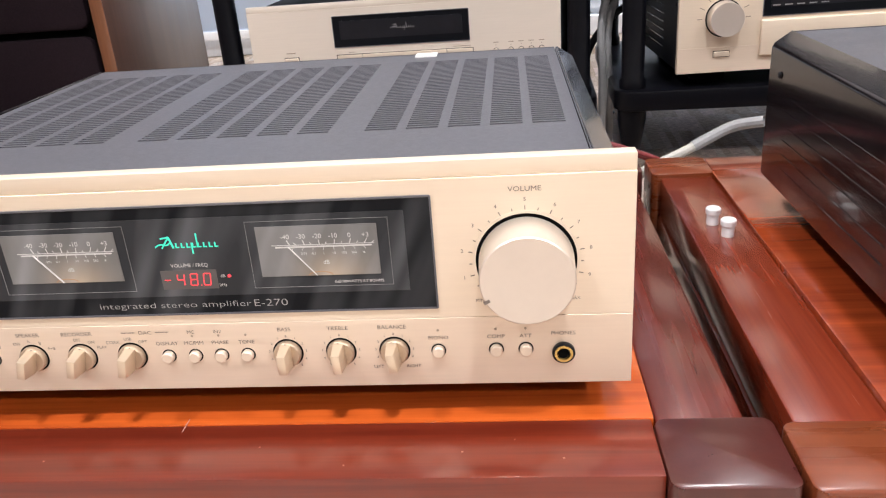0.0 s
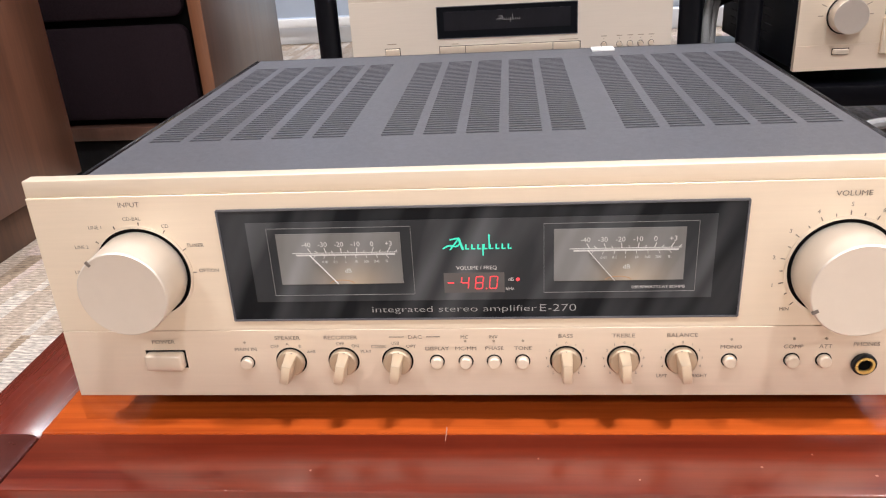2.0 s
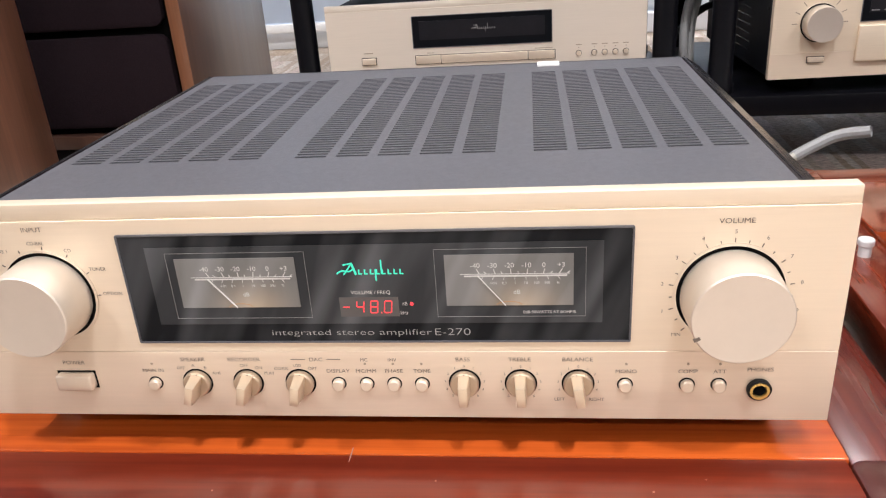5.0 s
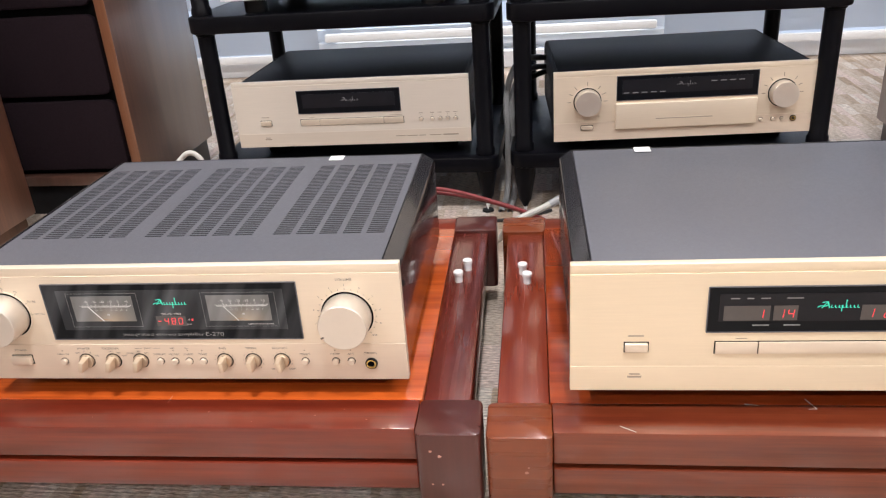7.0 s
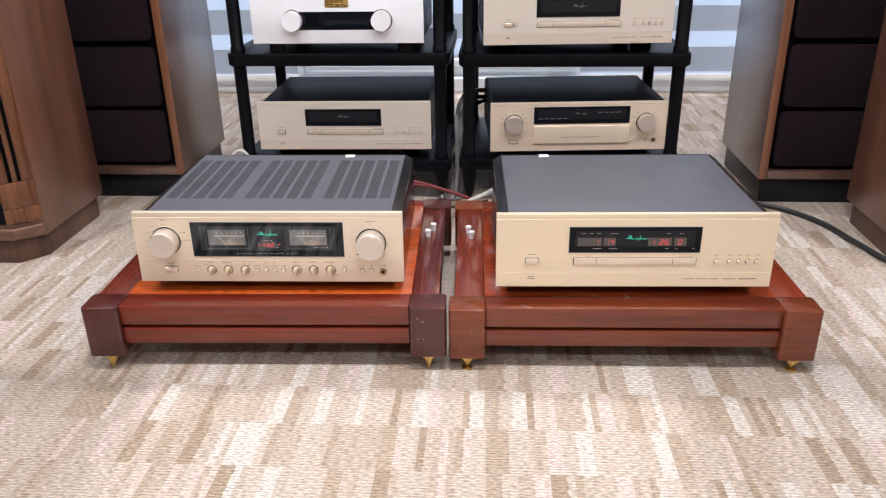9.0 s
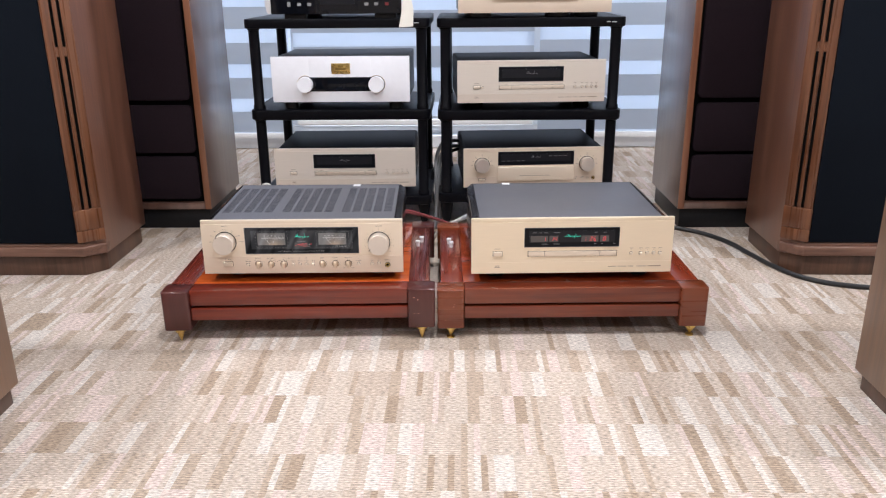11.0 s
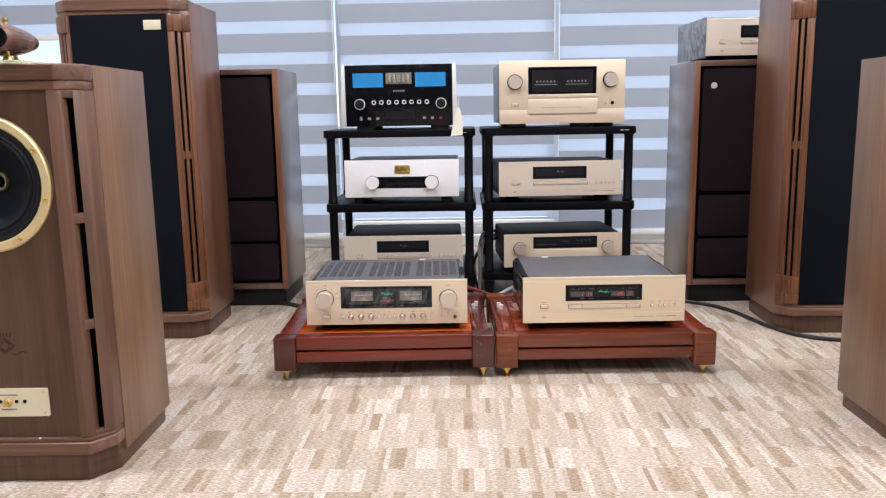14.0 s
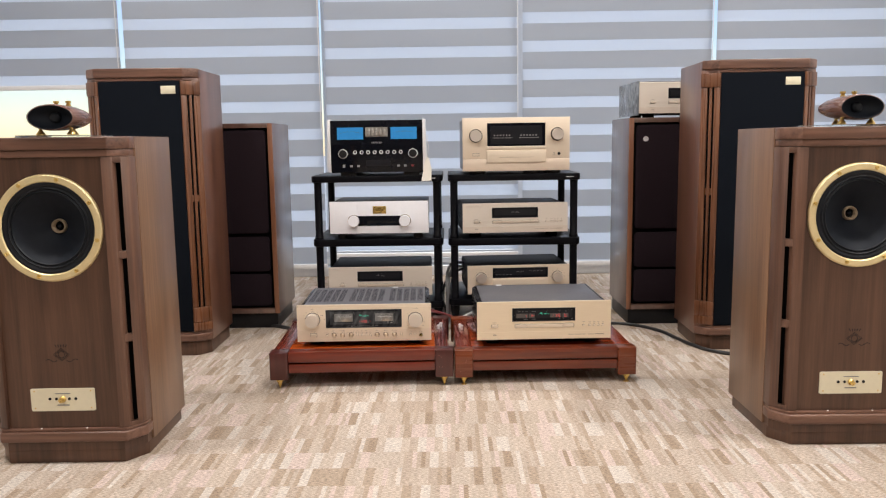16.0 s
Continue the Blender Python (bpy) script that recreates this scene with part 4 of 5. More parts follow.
prints = [("INPUT", -0.178, V + 0.1160, 0.0027, "CENTER", 1.1), ("CD-BAL", -0.178, V + 0.1083, 0.0020), ("LINE 1", -0.1985, V + 0.1040, 0.0020), ("LINE 2", -0.2085, V + 0.0930, 0.0020),
          ("LINE 3", -0.2120, V + 0.0785, 0.0020), ("CD", -0.1610, V + 0.1040, 0.0020), ("TUNER", -0.1470, V + 0.0930, 0.0021), ("OPTION", -0.1420, V + 0.0785, 0.0021),
          ("POWER", -0.1760, V + 0.0352, 0.0024, "CENTER", 1.15), ("VOLUME", 0.1775, V + 0.1135, 0.0027, "CENTER", 1.15), *nums,
          ("MAIN IN", -0.1300, V + 0.0302, 0.0022, "CENTER", 1.1), ("DAC", -0.0360, V + 0.0372, 0.0023, "CENTER", 1.15), ("OFF", -0.1135, V + 0.0318, 0.0019), ("A", -0.1062, V + 0.0335, 0.0019), ("B", -0.0995, V + 0.0320, 0.0019), ("A+B", -0.0935, V + 0.0285, 0.0019),
          ("OFF", -0.0770, V + 0.0335, 0.0019), ("ON", -0.0688, V + 0.0320, 0.0019), ("PLAY", -0.0632, V + 0.0285, 0.0019), ("COAX", -0.0562, V + 0.0315, 0.0020), ("USB", -0.0470, V + 0.0335, 0.0019), ("OPT", -0.0385, V + 0.0315, 0.0020),
          ("DISPLAY", -0.0245, V + 0.0300, 0.0023, "CENTER", 1.1), ("MC/MM", -0.0090, V + 0.0300, 0.0023, "CENTER", 1.1), ("PHASE", 0.0062, V + 0.0300, 0.0023, "CENTER", 1.1), ("TONE", 0.0215, V + 0.0300, 0.0023, "CENTER", 1.1), ("MC", -0.0095, V + 0.0370, 0.0021), ("INV", 0.0058, V + 0.0370, 0.0021),
          ("LEFT", 0.0945, V + 0.0125, 0.0020), ("RIGHT", 0.1140, V + 0.0125, 0.0020), ("MONO", 0.1288, V + 0.0300, 0.0023, "CENTER", 1.1), ("COMP", 0.1600, V + 0.0300, 0.0023, "CENTER", 1.1), ("ATT", 0.1760, V + 0.0300, 0.0023, "CENTER", 1.1), ("PHONES", 0.1960, V + 0.0312, 0.0023, "CENTER", 1.1)]
for x, name, turn in SELECT:
    wing_knob(amp, x, V + 0.0225, turn)
    if name:
        prints.append((name, x - 0.0005, V + 0.0372, 0.0024, "CENTER", 1.1))
for x in (0.0442, 0.0742, 0.1042):
    for k, t in enumerate(("5", "4", "3", "2", "1", "0", "1", "2", "3", "4", "5")):
        a = radians(270 - 40 - 28 * k)
        if x > 0.1 and t == "5":
            continue
        prints.append((t, x + 0.0105 * math.cos(a), V + 0.0225 + 0.0105 * math.sin(a), 0.0015))
tagged(part("lettering", words(prints, -0.0004), INK, amp, "small black lettering"), kind="stuff")
tagged(part("scale_ticks", flat(ticks + [bar(-0.0500, V + 0.0373, -0.0420, V + 0.0373, 0.0003), bar(-0.0300, V + 0.0373, -0.0225, V + 0.0373, 0.0003)], 0.0, 0.0003), INK, amp), kind="stuff")
for x in (-0.130, -0.0248, -0.0092, 0.0060, 0.0212, 0.1285, 0.1600, 0.1760):
    button(amp, x, V + 0.0220)
part("indicator_dots", flat([disc(x, V + 0.0345, 0.0007, 8) for x in (-0.130, -0.0092, 0.0060, 0.0215, 0.1288, 0.1600, 0.1760)], 0.0, 0.0004), INK_SOFT, amp)
lever_button(amp, -0.1865, -0.1655, V + 0.0195, V + 0.0290, 0.0055)
jack = part("headphone_jack", knob_at(0.1962, V + 0.0195, [(0.0062, 0), (0.0062, 0.0018), (0.0050, 0.0024), (0.0050, 0.0010), (0.0046, 0.0008), (0.0046, 0.0012), (0, 0.0012)], 32), BLACK, amp)
part("contact_ring", knob_at(0.1962, V + 0.0195, [(0.0049, 0.0013), (0.0049, 0.0028), (0.0036, 0.0028), (0.0030, 0.0014), (0, 0.0014)], 32), BRASS, jack, "brass ring")
part("hole", knob_at(0.1962, V + 0.0195, [(0.0030, 0.0016), (0.0030, 0.0019), (0, 0.0019)], 24), DARK, jack)


# ==== OTHER HI-FI UNITS ====
def tray(th, x0, x1, z0, z1, cuts):
    xs = [x0, *cuts, x1]
    dr = part("disc_drawer", flat([rect(x0 - 0.0007, x1 + 0.0007, z0 - 0.0007, z1 + 0.0007)], 0.0, 0.0003), DARK, th, "disc drawer between two long keys")
    for a, c in zip(xs, xs[1:]):
        part("drawer_front", bx(a + 0.0004, c - 0.0004, -0.0022, 0.001, z0, z1, 0.0006), GOLD_KNOB, dr)


def player(m, label, top_mat, dark, show=(), foot=0.021, h=0.132, d=0.352, split=0.027):
    th = thing("disc_player", m, label, "disc player", "disc players")
    front(th, 0.465, h, foot, split, GOLD_PALE if dark else GOLD_CARPET_TINT, GOLD_PALE_REFLECTED if dark else GOLD_CARPET_TINT)
    chassis(th, 0.465, h, d, foot, top_mat)
    o = -0.2335
    x0, x1, z0, z1 = (o + 0.123, o + 0.3415, foot + 0.064, foot + 0.110) if not dark else (o + 0.130, o + 0.333, foot + 0.065, foot + 0.110)
    dp = display_window(th, x0, x1, z0, z1, 0.010, False)
    if show:
        part("readout_window", flat([rect(o + a, o + c, foot + 0.076, foot + 0.091) for a, c in ((0.137, 0.177), (0.180, 0.2005), (0.254, 0.293), (0.297, 0.3175))], -0.0009, 0.0002), SMOKE_PALE, dp)
        part("readout", flat([p for t, a in show for p in digits(t, o + a, foot + 0.0785, 0.0088, 0.0085)], -0.0012, 0.0002), RED, dp, "red lit figures")
        part("print_bars", flat([rect(o + a, o + c, foot + z, foot + z + 0.0011) for a, c, z in ((0.142, 0.150, 0.098), (0.156, 0.162, 0.098), (0.168, 0.176, 0.098), (0.190, 0.204, 0.098), (0.284, 0.290, 0.098), (0.305, 0.311, 0.098), (0.163, 0.177, 0.0705), (0.190, 0.204, 0.0705), (0.283, 0.289, 0.0705), (0.300, 0.304, 0.0705), (0.328, 0.333, 0.0705))], -0.0009, 0.0002), WHITE_DIM, dp)
    part("maker_mark", flat(swash(o + 0.2345, foot + 0.0905, 0.036, 0.0115), -0.0009, 0.0002), GREEN if show else WHITE_DIM, dp)
    tray(th, o + 0.132, o + 0.337, foot + 0.0415, foot + 0.0535, (o + 0.170, o + 0.298))
    lever_button(th, o + 0.051, o + 0.072, foot + 0.0435, foot + 0.0530)
    for x in (0.371, 0.393, 0.408, 0.423, 0.438):
        button(th, o + x, foot + 0.047, 0.0036)
    part("print_bars", flat([rect(o + x - 0.004, o + x + 0.004, foot + 0.0585, foot + 0.0596) for x in (0.371, 0.393, 0.408, 0.423, 0.438)]
                            + [rect(o + 0.054, o + 0.068, foot + 0.0595, foot + 0.0608), rect(o + 0.150, o + 0.160, foot + 0.0565, foot + 0.0574), rect(o + 0.308, o + 0.334, foot + 0.0565, foot + 0.0574)]
                            + [rect(o + x - 0.0006, o + x + 0.0006, foot + 0.0545, foot + 0.0557) for x in (0.371, 0.393, 0.408, 0.423, 0.438)]
                            + [rect(o + a, o + c, foot + 0.014, foot + 0.0156) for a, c in ((0.319, 0.338), (0.341, 0.362), (0.365, 0.378), (0.386, 0.408))]
                            + [rect(o + 0.412, o + 0.442, foot + 0.0137, foot + 0.0163), rect(o + 0.056, o + 0.066, foot + 0.0178, foot + 0.0192), rect(o + 0.0545, o + 0.0675, foot + 0.0145, foot + 0.0165)], 0.0, 0.0003), INK_SOFT, th)
    return th


SMOKE_PALE = mat("readout_glass", (0.075, 0.066, 0.062), 0.3, vary=0.1, scale=40)
WHITE_DIM = mat("dim_print", (0.22, 0.22, 0.22), 0.5, vary=0.05, scale=50)
cdp = player(pose(0.6245, -0.021, 0.124, 0, 0, -0.2), "champagne disc player with lit red figures on a mahogany stand", GREY_TOP, False, (("1", 0.166), ("14", 0.1835), ("1", 0.259), ("26", 0.2735), ("0", 0.304)), foot=0.025, h=0.133)
part("paper_tag", bx(-0.135, -0.115, 0.334, 0.351, 0.1532, 0.1542), WHITE, cdp, "small white paper tag")


# ==== EQUIPMENT RACKS ====
SH = SHELVES = [(0.092, 0.122), (0.376, 0.408), (0.661, 0.690)]


def rack(m, label, badge, lift=0.0):
    w, d = 0.583, 0.45
    th = thing("equipment_rack", m, label, "equipment rack", "equipment racks")
    SH = [(0.092 + lift, 0.122 + lift), *SHELVES[1:]]
    for z0, z1 in SH:
        part("shelf", prism(rrect(0, w, 0, d, 0.03), z0, z1, 0.004, "z", 2), RACK, th)
    for px in (0.027, w - 0.027):
        for py in (0.03, d - 0.03):
            for a, c in ((SH[0][1], SH[1][0]), (SH[1][1], SH[2][0])):
                part("post", lathe([(0.0155, a - 0.001), (0.019, a), (0.019, a + 0.012), (0.0165, a + 0.016), (0.0165, c - 0.006), (0.019, c - 0.004), (0.019, c + 0.001)], 28, Matrix.Translation((px, py, 0))), RACK, th)
            part("cone_foot", lathe([(0.004, 0.018), (0.012, 0.034), (0.021, 0.088), (0.021, 0.093 + lift)], 28, Matrix.Translation((px, py, 0))), RACK, th)
            part("spike_tip", lathe([(0.0008, 0.004), (0.0035, 0.014), (0.0035, 0.0185)], 14, Matrix.Translation((px, py, 0))), SILVER, th, "bright steel tip")
            part("floor_disc", lathe([(0.010, 0), (0.012, 0.001), (0.011, 0.004), (0.005, 0.0045)], 24, Matrix.Translation((px, py, 0))), BLACK, th)
    pl = part("name_plate", bx(badge - 0.02, badge + 0.02, -0.0012, 0.001, SH[2][1] - 0.018, SH[2][1] - 0.011, 0.0004), BLACK_GLOSS, th)
    part("print_bars", flat([rect(badge - 0.016, badge - 0.004, SH[2][1] - 0.0158, SH[2][1] - 0.0132), rect(badge + 0.0, badge + 0.015, SH[2][1] - 0.0158, SH[2][1] - 0.0132)], -0.0012, 0.0003), WHITE_PRINT, pl)
    return th


RL = pose(-0.283, 0.803, 0, 0, 0, -2)
RR = pose(0.321, 0.762, 0, 0, 0, -2)
rack(RL, "black three-shelf equipment rack on cone feet, full of units", 0.535)
rack(RR, "black three-shelf equipment rack beside the other one", 0.535, 0.013)

player(pose(0.0148, 0.811, SH[0][1], 0, 0, -0.9), "silver-gold disc player, switched off, on the rack's lowest shelf", BLACK_TOP, True, foot=0.028, h=0.130, d=0.36)
sac = player(pose(0.617, 0.752, SH[1][1], 0, 0, 1.5), "silver-gold disc player, switched off, on the rack's middle shelf", BLACK_TOP, True, foot=0.025, h=0.130, d=0.36)
button(sac, -0.155, 0.025 + 0.048, 0.004)

# preamplifier with a hinged flap
pre = thing("preamplifier", pose(0.6367, 0.7642, SH[0][1] + 0.013, 0, 0, 1.8), "champagne preamplifier with two knobs and a closed flap on the rack", "preamplifier")
pf, ph = 0.022, 0.1277
front(pre, 0.465, ph, pf, 0.034)
chassis(pre, 0.465, ph, 0.36, pf, BLACK_TOP)
pd = display_window(pre, -0.120, 0.127, pf + 0.072, pf + 0.116, 0.010, False)
part("print_bars", flat([rect(-0.108 + 0.016 * k, -0.098 + 0.016 * k, pf + 0.085, pf + 0.0865) for k in range(5)] + [rect(0.045 + 0.016 * k, 0.055 + 0.016 * k, pf + 0.1, pf + 0.1015) for k in range(4)], -0.001, 0.0002), WHITE_DIM, pd)
part("maker_mark", flat(swash(0.003, pf + 0.098, 0.034, 0.010), -0.0009, 0.0002), WHITE_DIM, pd)
part("flap", bx(-0.122, 0.127, -0.006, 0.0, pf + 0.020, pf + 0.068, 0.002, 3), GOLD, pre, "closed champagne flap")
part("print_bars", flat([rect(-0.05, 0.05, pf + 0.037, pf + 0.0385)], -0.006, 0.0003), INK_SOFT, pre)
big_knob(pre, "input_knob", -0.172, pf + 0.073, 0.0235, 0.020)
big_knob(pre, "volume_knob", 0.170, pf + 0.073, 0.0235, 0.020)
lever_button(pre, -0.183, -0.162, pf + 0.0215, pf + 0.0285)
for x in (0.137, 0.158, 0.174):
    button(pre, x, pf + 0.026, 0.003)
pj = part("headphone_jack", knob_at(0.193, pf + 0.026, [(0.0055, 0), (0.0055, 0.002), (0.0035, 0.002), (0.003, 0.001), (0, 0.001)], 24), BLACK, pre)
part("contact_ring", flat(ring_polys(0.193, pf + 0.026, 0.0028, 0.0042, 20), -0.002, 0.0003), BRASS, pj)
kt = []
for kx in (-0.172, 0.170):
    for a in (0, 25, 50, 90, 130, 155, 180):
        a = radians(a)
        kt.append(bar(kx + 0.029 * math.cos(a), pf + 0.073 + 0.029 * math.sin(a), kx + 0.036 * math.cos(a), pf + 0.073 + 0.036 * math.sin(a), 0.0012))
part("print_bars", flat(kt, 0.0, 0.0003), INK_SOFT, pre)

# white amplifier with two round knobs and a dark strip
wa = thing("white_amplifier", RL @ pose(0.299, 0.0, SH[1][1]), "white amplifier with two round knobs and a small gold plate", "amplifier")
wf, wh, ww = 0.026, 0.142, 0.438
WHITE_PANEL = mat("white_anodised_front", (0.86, 0.865, 0.90), 0.38, 0.1, vary=0.02, scale=50)
part("front_panel", bx(-ww / 2, ww / 2, 0, 0.012, wf, wf + wh, 0.001), WHITE_PANEL, wa)
part("centre_panel", bx(-0.098, 0.098, -0.0018, 0.0, wf + 0.001, wf + wh - 0.001, 0.0008), WHITE_PANEL, wa)
part("body", bx(-ww / 2 + 0.006, ww / 2 - 0.006, 0.0125, 0.36, wf, wf + wh - 0.004, 0.003), mat("grey_case", (0.16, 0.16, 0.165), 0.4, 0.3, vary=0.06, scale=60), wa)
part("display_strip", bx(-0.100, 0.102, -0.0028, -0.0015, wf + 0.034, wf + 0.078, 0.0004), BLACK_GLOSS, wa)
part("gold_plate", bx(-0.027, 0.032, -0.0028, -0.0015, wf + 0.088, wf + 0.121, 0.0004), BRASS, wa, "small gold name plate")
part("print_bars", flat([rect(-0.018, 0.023, wf + 0.094, wf + 0.0965), rect(-0.014, 0.019, wf + 0.0995, wf + 0.108), rect(-0.006, 0.011, wf + 0.1085, wf + 0.114)], -0.0028, 0.0003), mat("dark_gold_print", (0.25, 0.16, 0.04), 0.5, 0.6), wa)
for kx in (-0.112, 0.114):
    big_knob(wa, "knob", kx, wf + 0.056, 0.025, 0.022, material=WHITE_PANEL)
for fx in (-0.17, 0.17):
    for fy in (0.05, 0.3):
        part("foot", lathe([(0.022, 0), (0.022, wf + 0.0003)], 24, Matrix.Translation((fx, fy, 0))), BLACK, wa)

# black amplifier with blue meters, silver end cheeks and a swing tag
ba = thing("black_amplifier", RL @ pose(0.297, -0.006, SH[2][1]), "black glass amplifier with two blue meters and silver end cheeks", "amplifier")
bf, bh, bw = 0.014, 0.226, 0.402
part("glass_front", bx(-bw / 2, bw / 2, 0, 0.012, bf, bf + bh, 0.001), BLACK_GLOSS, ba, "black glass front")
part("body", bx(-bw / 2 + 0.01, bw / 2 - 0.01, 0.0125, 0.36, bf + 0.002, bf + bh - 0.006, 0.002), BLACK, ba)
for s in (-1, 1):
    part("end_cheek", prism([(s * bw / 2, bf + bh + 0.006), (s * (bw / 2 + 0.013), bf + bh + 0.002), (s * (bw / 2 + 0.017), bf + 0.03), (s * (bw / 2 + 0.012), bf + 0.004), (s * bw / 2, bf)], -0.006, 0.05, 0.0015, "y"), SILVER, ba, "silver end cheek")
for x0, x1 in ((-0.172, -0.058), (0.062, 0.176)):
    mt = part("blue_meter", flat([rect(x0, x1, bf + 0.144, bf + 0.196)], 0.0, 0.0006), BLUE, ba, "lit blue power meter")
    part("scale_lines", flat([bar(x0 + 0.014 + (x1 - x0 - 0.028) * k / 12, bf + 0.172 + 0.006 * math.sin(math.pi * k / 12), x0 + 0.014 + (x1 - x0 - 0.028) * (k + 1) / 12, bf + 0.172 + 0.006 * math.sin(math.pi * (k + 1) / 12), 0.0009) for k in range(12)], -0.0006, 0.0002), INK, mt)
tw = part("tube_window", flat([rect(-0.048, 0.049, bf + 0.155, bf + 0.196)], 0.0, 0.0005), TUBE, ba, "small window onto a row of tubes")
for k in range(5):
    part("vacuum_tube", lathe([(0.006, 0), (0.007, 0.004), (0.007, 0.022), (0.004, 0.028), (0, 0.030)], 16, Matrix.Translation((-0.034 + 0.017 * k, -0.001, bf + 0.160))), TUBE_GLASS, tw)
part("maker_bars", flat([rect(-0.022 + 0.0065 * k, -0.018 + 0.0065 * k, bf + 0.126, bf + 0.133) for k in range(7)], 0.0, 0.0004), WHITE_DIM, ba)
for kx in (-0.148, 0.158):
    part("knob", knob_at(kx, bf + 0.082, [(0.017, 0), (0.017, 0.014), (0.014, 0.015), (0, 0.015)], 36), BLACK, ba)
    # matte white puts into the colour a brightness that silver lacked here
    part("bright_ring", flat(ring_polys(kx, bf + 0.082, 0.0172, 0.0205, 40), 0.0, 0.003), WHITE, ba, "bright ring round a knob")
for k in range(8):
    x = -0.095 + 0.0285 * k
    part("button_ring", flat(ring_polys(x, bf + 0.088, 0.0052, 0.0082, 24), 0.0, 0.0025), WHITE, ba)
part("readout_window", flat([rect(-0.048, 0.058, bf + 0.028, bf + 0.054)], 0.0, 0.0004), SMOKE_CLEAN, ba)
part("keys", flat([rect(x - 0.006, x + 0.006, bf + 0.024, bf + 0.033) for x in (-0.113, -0.082, 0.094, 0.124)] + [rect(-0.15, -0.14, bf + 0.022, bf + 0.036)], 0.0, 0.0015), WHITE_DIM, ba)
part("power_key", flat([rect(0.150, 0.162, bf + 0.024, bf + 0.033)], 0.0, 0.0015), CABLE_RED, ba)
for fx in (-0.13, 0.15):
    for fy in (0.03, 0.3):
        part("foot", bx(fx - 0.033, fx + 0.033, fy - 0.02, fy + 0.02, 0, bf + 0.0003, 0.002), BLACK, ba)
tag = thing("swing_tag", RL @ pose(0.512, -0.024, 0.663), "cream paper swing tag hanging over the rack's edge", "tag")
part("paper", prism([(-0.022, 0), (0.022, 0.003), (0.024, 0.055), (0.014, 0.100), (0.006, 0.108), (-0.006, 0.085)], 0, 0.0012, 0.0003, "y", 1), PAPER, tag)
part("string", tube([(0.007, 0.0, 0.106), (0.010, 0.006, 0.15), (0.006, 0.016, 0.20)], 0.0008), PAPER, tag)

# tall champagne amplifier
ta = thing("large_amplifier", RR @ pose(0.299, -0.012, SH[2][1], 0, 0, 2), "tall champagne amplifier with a deep meter window on the rack's top", "amplifier")
tf, thh = 0.014, 0.229
part("front_panel", bx(-0.2325, 0.2325, 0, 0.012, tf + 0.052, tf + thh, 0.001), GOLD, ta)
part("lower_front", bx(-0.2325, 0.2325, 0, 0.012, tf, tf + 0.0515, 0.001), GOLD_REFLECTED, ta)
part("body", bx(-0.226, 0.226, 0.0125, 0.40, tf + 0.002, tf + thh - 0.004, 0.003), mat("grey_side", (0.19, 0.19, 0.20), 0.35, 0.3, vary=0.06, scale=40), ta)
tb = part("display", flat([rect(-0.126, 0.126, tf + 0.107, tf + 0.205)], 0.0, 0.0008), BLACK_GLOSS, ta, "deep black meter window")
part("smoked_panel", flat([rect(-0.112, 0.112, tf + 0.114, tf + 0.194)], -0.0008, 0.0004), SMOKE_CLEAN, tb)
part("scale_lines", flat([bar(a, tf + 0.142, a + 0.085, tf + 0.142, 0.0022) for a in (-0.103, 0.012)] + [rect(a + 0.006 + k * 0.013, a + 0.012 + k * 0.013, tf + 0.150, tf + 0.156) for a in (-0.103, 0.012) for k in range(6)], -0.0012, 0.0002), WHITE_DIM, tb)
part("window_sill", bx(-0.126, 0.126, -0.004, 0.0, tf + 0.094, tf + 0.1065, 0.001), GOLD_KNOB, ta)
part("window_frame", flat([bar(-0.127, tf + 0.107, -0.127, tf + 0.206, 0.002), bar(0.127, tf + 0.107, 0.127, tf + 0.206, 0.002), bar(-0.128, tf + 0.206, 0.128, tf + 0.206, 0.002)], 0.0, 0.0016), GOLD_REFLECTED, ta)
part("flap", bx(-0.128, 0.130, -0.006, 0.0, tf + 0.036, tf + 0.090, 0.002, 3), GOLD, ta, "closed champagne flap")
part("print_bars", flat([rect(-0.075, 0.075, tf + 0.058, tf + 0.0592)], -0.006, 0.0003), INK_SOFT, ta)
big_knob(ta, "input_knob", -0.175, tf + 0.152, 0.0255, 0.022, gap=0.003)
big_knob(ta, "volume_knob", 0.178, tf + 0.156, 0.0255, 0.022, gap=0.003)
lever_button(ta, -0.189, -0.162, tf + 0.066, tf + 0.0765)
button(ta, 0.163, tf + 0.072, 0.004)
part("headphone_jack", knob_at(0.186, tf + 0.072, [(0.0065, 0), (0.0065, 0.002), (0.004, 0.002), (0.0035, 0.001), (0, 0.001)], 24), BLACK, ta)
for fx, fy in ((-0.165, 0.06), (0.075, 0.05), (0.165, 0.06), (-0.165, 0.33), (0.165, 0.33)):
    part("foot", lathe([(0.035, 0), (0.038, 0.003), (0.038, tf + 0.0003)], 28, Matrix.Translation((fx, fy, 0))), BLACK, ta)


